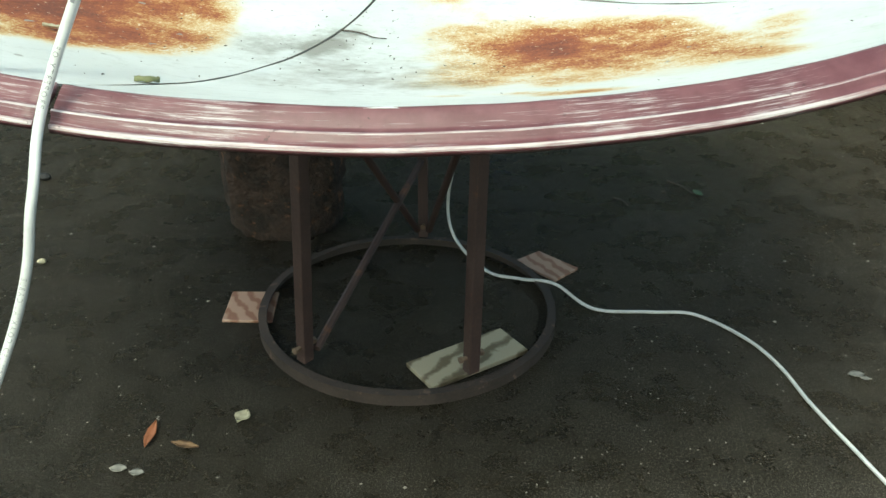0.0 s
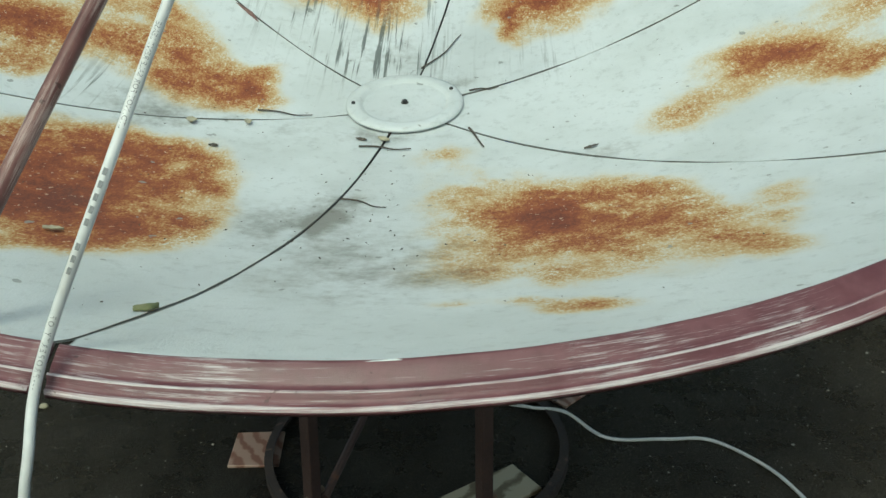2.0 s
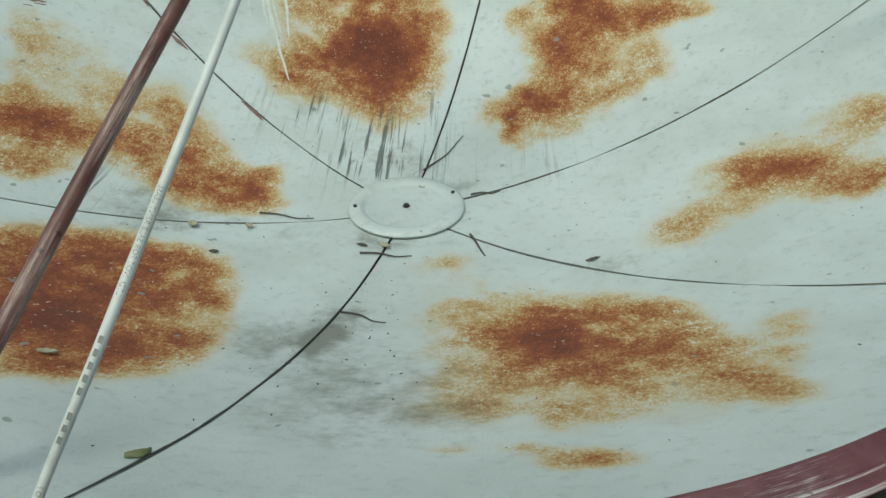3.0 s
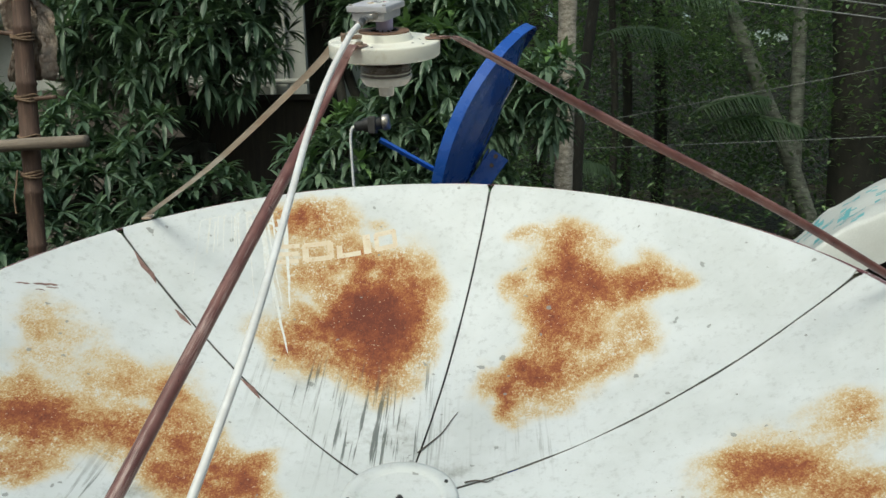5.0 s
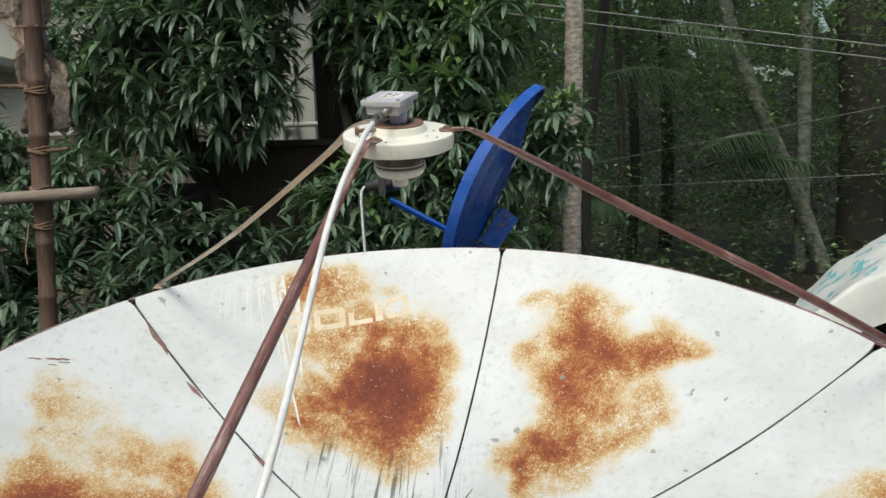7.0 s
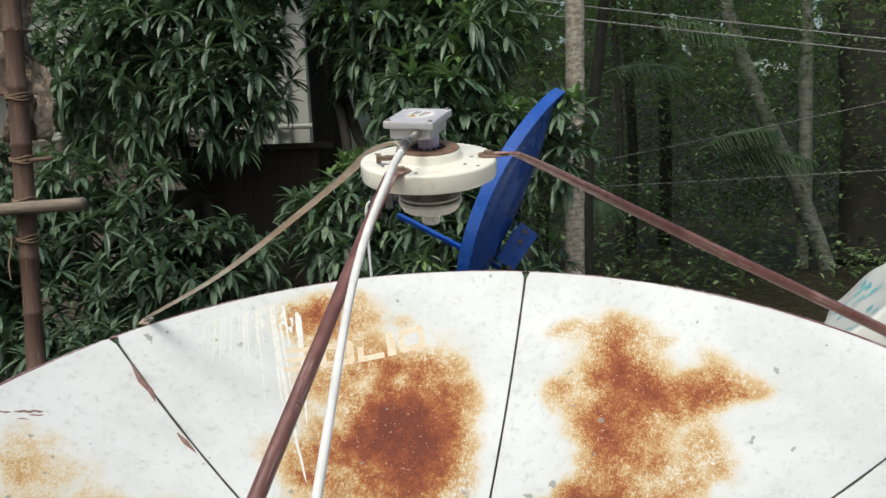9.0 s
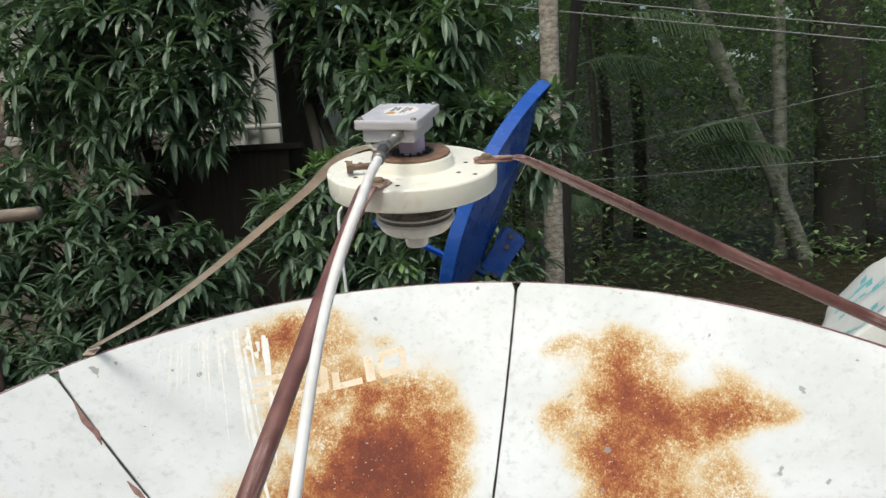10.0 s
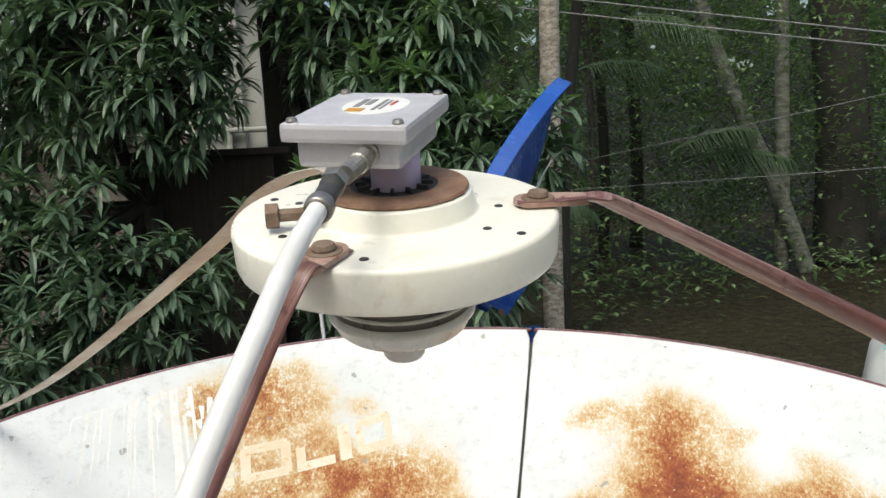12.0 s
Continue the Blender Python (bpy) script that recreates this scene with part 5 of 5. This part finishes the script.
# upright sheet for the far woods, closes the view; small sky breaks high up
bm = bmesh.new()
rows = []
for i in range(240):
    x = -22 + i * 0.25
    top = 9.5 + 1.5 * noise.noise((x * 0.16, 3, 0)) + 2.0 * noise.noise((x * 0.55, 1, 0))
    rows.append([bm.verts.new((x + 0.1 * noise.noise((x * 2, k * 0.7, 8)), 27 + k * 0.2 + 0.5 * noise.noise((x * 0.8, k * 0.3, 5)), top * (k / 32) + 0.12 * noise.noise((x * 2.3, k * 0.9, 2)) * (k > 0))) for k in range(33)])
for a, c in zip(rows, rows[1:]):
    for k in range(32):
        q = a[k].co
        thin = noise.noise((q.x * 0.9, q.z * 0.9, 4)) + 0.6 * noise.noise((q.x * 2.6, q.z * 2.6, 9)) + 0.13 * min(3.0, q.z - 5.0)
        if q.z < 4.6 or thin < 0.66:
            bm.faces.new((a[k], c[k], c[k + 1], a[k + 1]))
# near-black green stands in for the shade deep in the forest
bank = part("backdrop", bm, plain("far_shade_green", (0.0018, 0.0034, 0.0016), (0.006, 0.011, 0.0045), 0.9, 0.95, 0, 6, 0.8, 0.3))
tagged(bank, "upright sheet for the far woods, their shade painted near-black", "bank", kind="structure")

# ---------------------------------------------------------------- overhead wires
def wire(a, b, sag, r=0.006):
    a, b = Vector(a), Vector(b)
    pts = [a.lerp(b, f) - Vector((0, 0, sag * 4 * f * (1 - f))) - a for f in [k / 10 for k in range(11)]]
    t = thing("overhead_wire", Matrix.Translation(a), "grey overhead wire strung between the trees", "wire")
    part("strand", tube(bmesh.new(), pts, r, 6), WIRE, t)
    return t


wire((-2.5, 8.0, 3.50), (7.0, 8.0, 1.87), 0.02)
wire((-2.5, 8.0, 3.62), (7.0, 8.0, 1.98), 0.02)
wire((0.9, 11.0, 1.36), (8.0, 11.0, 1.44), 0.02, 0.005)
wire((0.9, 11.0, 1.60), (8.0, 11.0, 2.72), 0.02, 0.005)

# ---------------------------------------------------------------- marks and litter on the dish
def on_dish(u, v, lift=0.0):
    r = math.hypot(u, v)
    n = Vector((-2 * DEPTH / R_RIM ** 2 * u, -2 * DEPTH / R_RIM ** 2 * v, 1)).normalized()
    k = int(((math.degrees(math.atan2(v, u)) - 19.5) % 360) // 60)
    return Vector((u, v, bowl(r) + 0.0009 * noise.noise((u * 5, v * 5, 19.5 + 60 * k)))) + n * lift


def ribbon(path, widths, lift, material, name, parent, label=""):
    """A thin run of paint along points of the bowl."""
    path = [(u, v) if math.hypot(u, v) < 0.872 else (u * 0.872 / math.hypot(u, v), v * 0.872 / math.hypot(u, v)) for u, v in path]
    vs, fs = [], []
    for k, (u, v) in enumerate(path):
        a, c = path[max(0, k - 1)], path[min(len(path) - 1, k + 1)]
        d = Vector((c[0] - a[0], c[1] - a[1] - 1e-5)).normalized()
        w = widths[k]
        vs += [on_dish(u - d.y * w, v + d.x * w, lift), on_dish(u + d.y * w, v - d.x * w, lift)]
    for k in range(len(path) - 1):
        fs.append((2 * k, 2 * k + 1, 2 * k + 3, 2 * k + 2))
    return part(name, (vs, fs), material, parent, label)


sign_panel, left_panel = panels[1], panels[2]
OLD_PRINT = plain("old_print", (0.66, 0.60, 0.48), (0.60, 0.50, 0.35), 28, 0.6, fine=200, c=(0.52, 0.36, 0.20))
rng = random.Random(8)
PAINT_RUN = plain("paint_run", (0.68, 0.70, 0.69), (0.61, 0.61, 0.57), 60, 0.5)
for k in range(24):
    f = 0.15 + 0.85 * k / 23
    u0, v0 = -0.56 + 0.185 * f + rng.uniform(-0.010, 0.010), 0.705 + 0.06 * f + rng.uniform(-0.03, 0.03)
    l = rng.uniform(0.06, 0.17) + (0.14 if f > 0.72 and rng.random() < 0.5 else 0)
    path = [(u0 + (0.10 + 0.28 * f) * l * q * 0.9 + 0.0016 * noise.noise((k * 3.1, q * 6, 2)), v0 - l * q) for q in [j / 12 for j in range(13)]]
    w = rng.uniform(0.0008, 0.0024) * (0.45 + 0.55 * f)
    ribbon(path, [w * (1.5 - 1.0 * j / 12) * (1 + 0.35 * noise.noise((k * 5.3, j * 0.8, 7))) for j in range(11)] + [w * 0.8, 0.0003], 0.0005, PAINT_RUN, "paint_run", sign_panel, "pale run of spilt paint")
for k, (p, q) in enumerate((((-0.366, 0.640), (-0.272, 0.386)), ((-0.345, 0.765), (-0.291, 0.511)), ((-0.395, 0.735), (-0.352, 0.560)), ((-0.352, 0.770), (-0.320, 0.640)))):
    path = [(p[0] + (q[0] - p[0]) * f + 0.003 * noise.noise((k * 4.1, f * 5, 3)), p[1] + (q[1] - p[1]) * f) for f in [j / 16 for j in range(17)]]
    ribbon(path, [0.0036 * (1.15 - 0.65 * j / 16) * (1 + 0.4 * noise.noise((k * 2.3, j * 0.7, 5))) for j in range(16)] + [0.0006], 0.0007, PAINT_RUN, "paint_run", sign_panel, "pale run of spilt paint")
for k in range(12):
    u0, v0 = -0.44 + rng.uniform(0, 0.08), 0.75 + rng.uniform(-0.03, 0.03)
    ribbon([(u0, v0), (u0 + rng.uniform(0.004, 0.012), v0 - rng.uniform(0.004, 0.02))], [rng.uniform(0.003, 0.006), 0.002], 0.0006, PAINT_RUN, "paint_splash", sign_panel)

# five worn pale printed shapes in a row
PRINT_AT, PRINT_X, PRINT_Y = Vector((-0.354, 0.625)), Vector((0.290, 0.097)), Vector((-0.010, 0.0535))


def printed_shape(left, right, strokes):
    """Broad strokes between points of a cell, given in parts of the row's length and height."""
    vs, fs = [], []
    for i, (x0, y0, x1, y1) in enumerate(strokes):
        o, n = len(vs), 8
        for j in range(n + 1):
            for k in range(3):
                x, y = left + (right - left) * (x0 + (x1 - x0) * j / n), y0 + (y1 - y0) * k / 2
                p = PRINT_AT + PRINT_X * x + PRINT_Y * y
                vs.append(on_dish(p.x, p.y, 0.0007 + 0.00008 * i))
        fs += [(o + 3 * j + k, o + 3 * j + 3 + k, o + 3 * j + 4 + k, o + 3 * j + 1 + k) for j in range(n) for k in range(2)]
    return part("printed_shape", (vs, fs), OLD_PRINT, sign_panel, "worn cream printed shape")


BOX_STROKES = [(0.06, 0, 0.94, 0.24), (0.06, 0.76, 0.94, 1), (0, 0.08, 0.2, 0.92), (0.8, 0.08, 1, 0.92)]
printed_shape(0.0, 0.22, [(0, 0, 0.95, 0.22), (0.05, 0.39, 0.95, 0.61), (0.05, 0.78, 1, 1)])
printed_shape(0.24, 0.485, BOX_STROKES)
printed_shape(0.51, 0.70, [(0, 0, 1, 0.24), (0, 0.2, 0.24, 0.66)])
printed_shape(0.725, 0.785, [(0, 0, 1, 1)])
printed_shape(0.815, 1.0, BOX_STROKES)

# dark scab of peeling paint beside one seam, and bare streaks on the next petal
SCAB = plain("peeled_edge", (0.16, 0.085, 0.075), (0.24, 0.15, 0.13), 60, 0.8)
for path in ([(-0.640, 0.545), (-0.612, 0.515), (-0.590, 0.502), (-0.575, 0.482)], [(-0.52, 0.43), (-0.50, 0.415), (-0.478, 0.40)], [(-0.35, 0.292), (-0.32, 0.270), (-0.30, 0.246)]):
    ribbon(path, [0.001] + [0.0055] * (len(path) - 2) + [0.001], 0.0006, SCAB, "peeled_paint", left_panel, "dark peeled paint along the seam")
for u, v, du, w in ((-0.80, 0.335, 0.022, 0.0022), (-0.775, 0.352, 0.040, 0.0036), (-0.752, 0.357, 0.020, 0.0020), (-0.765, 0.340, 0.015, 0.0016)):
    ribbon([(u + du * f, v + 0.6 * du * f + 0.003 * noise.noise((f * 5, u * 40, 1))) for f in [k / 6 for k in range(7)]], [0.0004] + [w * (0.6 + 0.7 * abs(noise.noise((k * 0.9, u * 30, 2)))) for k in range(5)] + [0.0004], 0.0006, SCAB, "peeled_paint", left_panel)



def twig(a, c, r, label="thin dry twig lying in the dish", bow=0.006):
    p, q = DISH @ on_dish(*a, r + 0.001), DISH @ on_dish(*c, r + 0.001)
    t = thing("twig", Matrix.Translation(p), label, "twig")
    n = 8
    pts = []
    for k in range(n + 1):
        f = k / n
        uv = (a[0] + (c[0] - a[0]) * f + bow * math.sin(f * 5), a[1] + (c[1] - a[1]) * f + bow * 0.6 * math.sin(f * 7))
        pts.append(DISH @ on_dish(*uv, r + 0.0015) - p)
    part("stem", tube(bmesh.new(), pts, [r * (1 - 0.5 * k / n) for k in range(n + 1)], 6), TWIG, t)
    return t


twig((-0.062, -0.154), (0.027, -0.162), 0.0018)
twig((0.112, -0.093), (0.137, -0.168), 0.0022, "short flat dry stalk lying in the dish", 0.001)
twig((0.022, 0.132), (0.099, 0.238), 0.0016)
twig((-0.061, -0.352), (0.010, -0.384), 0.0014)
twig((-0.243, -0.054), (-0.147, -0.051), 0.0016)
twig((0.111, 0.044), (0.169, 0.046), 0.0016)


def curled_leaf(name, m, length, width, curl, material, label):
    """A leaf with a folded midrib and curled edges."""
    vs, fs = [], []
    n = 12
    for k in range(n + 1):
        f = k / n
        w = width * 0.5 * (math.sin(math.pi * min(1, f * 1.02)) ** 0.95) + 0.0003
        for s in (-1, -0.5, 0, 0.5, 1):
            vs.append((w * s, length * (f - 0.5), curl * width * (s * s) * 0.8 + curl * length * 0.3 * (f - 0.5) ** 2 + 0.0012 * noise.noise((f * 6, s, length * 50))))
    for k in range(n):
        for s in range(4):
            o = k * 5 + s
            fs.append((o, o + 1, o + 6, o + 5))
    o = part(name, (vs, fs), material, None, "", True)
    o.matrix_basis = m
    solid = o.modifiers.new("thickness", "SOLIDIFY")
    solid.thickness = 0.0006
    return tagged(o, label, "leaf")


def lay(u, v, turn, lift=0.004):
    n = Vector((-2 * DEPTH / R_RIM ** 2 * u, -2 * DEPTH / R_RIM ** 2 * v, 1)).normalized()
    return DISH @ Matrix.Translation(on_dish(u, v, lift)) @ Vector((0, 0, 1)).rotation_difference(n).to_matrix().to_4x4() @ pose(0, 0, 0, 0, 0, turn)


OLIVE_LEAF = plain("olive_leaf", (0.13, 0.15, 0.06), (0.20, 0.20, 0.10), 60, 0.6)
curled_leaf("fallen_leaf", lay(-0.152, -0.780, -40, 0.006), 0.024, 0.013, -0.4, OLIVE_LEAF, "curled olive leaf caught on the dish seam")
curled_leaf("fallen_leaf", lay(-0.335, -0.580, -70, 0.003), 0.021, 0.009, 0.4, PALE_LEAF, "small pale dry leaf lying on the rust")
curled_leaf("fallen_leaf", lay(-0.277, -0.202, -80, 0.002), 0.014, 0.008, 0.3, TWIG, "small brown leaf lying in the dish")
curled_leaf("fallen_leaf", lay(-0.025, -0.128, 60, 0.003), 0.022, 0.011, 0.4, PALE_LEAF, "torn pale leaf at the hub's edge")
curled_leaf("fallen_leaf", lay(-0.062, -0.125, 75, 0.002), 0.018, 0.007, 0.3, TWIG, "small brown leaf at the hub's edge")
curled_leaf("fallen_leaf", lay(-0.33, -0.131, 10, 0.004), 0.018, 0.016, 0.2, PALE_LEAF, "pale leaf scrap lying in the dish")
curled_leaf("fallen_leaf", lay(-0.248, -0.103, 30, 0.004), 0.014, 0.012, 0.2, PALE_LEAF, "pale leaf scrap lying in the dish")
curled_leaf("fallen_leaf", lay(0.294, -0.222, -75, 0.003), 0.022, 0.006, 0.3, TWIG, "thin brown leaf scrap lying in the dish")
rng = random.Random(21)
vs, fs = [], []
for k in range(300):
    a, q = rng.uniform(0, 2 * math.pi), math.sqrt(rng.uniform(0.02, 0.72))
    u, v = q * math.cos(a), q * math.sin(a)
    if rng.random() < 0.35:
        u, v = rng.gauss(-0.05, 0.15), rng.gauss(-0.42, 0.16)
    if not 0.11 < math.hypot(u, v) < 0.86:
        continue
    c, o = on_dish(u, v, 0.0010), len(vs)
    s, ang = rng.uniform(0.0004, 0.0013), rng.uniform(0, 3.1)
    dx, dy = Vector((math.cos(ang), math.sin(ang), 0)) * s * rng.uniform(1, 2.6), Vector((-math.sin(ang), math.cos(ang), 0)) * s
    vs += [DISH @ (c + dx), DISH @ (c + dy), DISH @ (c - dx), DISH @ (c - dy), DISH @ (c + Vector((0, 0, s * 0.8)))]
    fs += [(o, o + 1, o + 4), (o + 1, o + 2, o + 4), (o + 2, o + 3, o + 4), (o + 3, o, o + 4)]
tagged(part("dirt_specks", (vs, fs), TWIG), "dark specks of dirt scattered in the dish", "dirt", kind="stuff")

# ---------------------------------------------------------------- litter on the ground
curled_leaf("fallen_leaf", pose(-0.430, 1.128, 0.004, 0, 0, 4), 0.070, 0.017, 0.25, DRY_LEAF, "narrow rust-red dry leaf on the concrete")
curled_leaf("fallen_leaf", pose(-0.360, 1.103, 0.004, 0, 0, 80), 0.052, 0.016, 0.3, plain("brown_leaf", (0.10, 0.055, 0.028), (0.15, 0.09, 0.045), 50, 0.7), "curled brown leaf on the concrete")
curled_leaf("fallen_leaf", pose(-0.280, 1.185, 0.004, 0, 0, -20), 0.034, 0.030, 0.2, PALE_LEAF, "pale heart-shaped leaf on the concrete")
for u, v, s in ((-0.454, 1.041, 0.03), (-0.420, 1.034, 0.026), (0.892, 1.392, 0.032), (0.905, 1.380, 0.02)):
    curled_leaf("fallen_leaf", pose(u, v, 0.003, 0, 0, 70 + 40 * s * 20), s, s * 0.6, 0.15, plain("grey_leaf", (0.16, 0.155, 0.14), (0.22, 0.21, 0.19), 50, 0.8), "flat grey leaf scrap on the concrete")
for a, c in (((0.687, 2.325), (0.745, 2.236)), ((0.513, 2.194), (0.548, 2.142)), ((0.655, 2.245), (0.668, 2.232))):
    a, c = Vector((*a, 0.004)), Vector((*c, 0.004))
    t = thing("twig", Matrix.Translation(a), "dark bent twig lying on the concrete", "twig")
    part("stem", tube(bmesh.new(), [Vector(), (c - a) * 0.5 + Vector((0.006, 0.004, 0.002)), c - a], [0.003, 0.0026, 0.0016], 6), TWIG, t)
curled_leaf("fallen_leaf", pose(0.755, 2.230, 0.006, 0, 0, 40), 0.034, 0.024, 0.3, MANGO_LEAF, "small fresh green leaf on the concrete")


def stone(u, v, s, material, label):
    bm = bmesh.new()
    bmesh.ops.create_icosphere(bm, subdivisions=2, radius=s)
    for q in bm.verts:
        q.co = Vector((q.co.x, q.co.y * 0.8, q.co.z * 0.6)) * (1 + 0.3 * noise.noise(q.co * (1.2 / s)))
    o = part("pebble", bm, material)
    o.matrix_basis = pose(u, v, s * 0.5, 0, 0, 40)
    return tagged(o, label, "stone")


stone(-0.916, 1.721, 0.011, PALE_LEAF, "small pale pebble on the concrete")
stone(-1.144, 2.207, 0.020, BLACK, "black stone lump on the concrete")
rng = random.Random(4)
vs, fs = [], []
for k in range(9000):
    u, v = rng.uniform(-1.6, 1.8), rng.uniform(0.55, 3.6)
    if noise.noise((u * 1.6, v * 1.6, 3)) + rng.uniform(-0.45, 0.45) < 0.05 or math.hypot(u, v - 1.5) < 0.45:
        continue
    s = rng.uniform(0.0008, 0.0024) * (1.9 if rng.random() < 0.04 else 1)
    o, ang = len(vs), rng.uniform(0, 6)
    for j in range(4):
        q = ang + j * 1.57
        vs.append((u + s * math.cos(q) * rng.uniform(0.7, 1.3), v + s * math.sin(q) * rng.uniform(0.7, 1.3), 0.0005))
    vs.append((u, v, s * 0.8))
    fs += [(o + j, o + (j + 1) % 4, o + 4) for j in range(4)]
tagged(part("grit", (vs, fs), plain("grit_grey", (0.18, 0.165, 0.14), (0.36, 0.335, 0.29), 90, 0.6)), "pale grit scattered over the concrete", "grit", kind="stuff")

# ---------------------------------------------------------------- lettering on the coaxial cable
SOFT_INK = plain("soft_ink", (0.22, 0.225, 0.23), (0.30, 0.30, 0.31), 300, 0.6)


LENGTHS = [0.0]
for p, q in zip(coax_line, coax_line[1:]):
    LENGTHS.append(LENGTHS[-1] + (q - p).length)
RIM_LENGTH = min(zip(LENGTHS, coax_line), key=lambda q: (q[1] + coax_base - Vector((-0.153, 0.540, 0.828))).length)[0]


def along(s):
    """The place and way at a length along the cable from its plug."""
    i = max(k for k in range(len(LENGTHS) - 1) if LENGTHS[k] <= s)
    f = (s - LENGTHS[i]) / (LENGTHS[i + 1] - LENGTHS[i])
    return coax_line[i].lerp(coax_line[i + 1], f), (coax_line[i] - coax_line[i + 1]).normalized()


def facing(way):
    e = Vector((0.25, -0.80, 0.55))
    return (e - way * e.dot(way)).normalized()


def cable_words(text, middle, size, spacing=1.35):
    """Words that read up the cable, wrapped on its upper side, about a length from its plug."""
    cu = bpy.data.curves.new("lettering", "FONT")
    cu.body, cu.size, cu.align_x, cu.align_y, cu.space_character, cu.resolution_u = text, size, "CENTER", "CENTER", spacing, 2
    ob = bpy.data.objects.new("lettering", cu)
    scene.collection.objects.link(ob)
    bpy.context.view_layer.update()
    me = bpy.data.meshes.new_from_object(ob.evaluated_get(bpy.context.evaluated_depsgraph_get()))
    bpy.data.objects.remove(ob)
    for v in me.vertices:
        p, way = along(middle - v.co.x)
        e = facing(way)
        ang = v.co.y / 0.0037
        v.co = p + (e * math.cos(ang) + e.cross(way) * -math.sin(ang)) * 0.00380
    w = new("lettering", me)
    me.materials.clear()
    me.materials.append(SOFT_INK)
    w.parent = coax
    w["label"] = "small grey printed lettering"
    return w


cable_words("JELLY FILLED COAXIAL CABLE", RIM_LENGTH + 0.185, 0.0056)
cable_words("---PROPERTY OF", RIM_LENGTH - 0.005, 0.0056)
cable_words("LTD. NOT FOR SALE RENT LEASE", RIM_LENGTH - 0.200, 0.0052, 1.0)
for k in range(9):
    if k != 3:
        p, way = along(RIM_LENGTH - 0.065 - 0.0085 * k)
        e = facing(way)
        part("print_bar", box(bmesh.new(), (0.0048, 0.0026, 0.0003)), SOFT_INK, coax).matrix_basis = Matrix.Translation(p + e * 0.00372) @ Matrix((way, e.cross(way), e)).transposed().to_4x4()
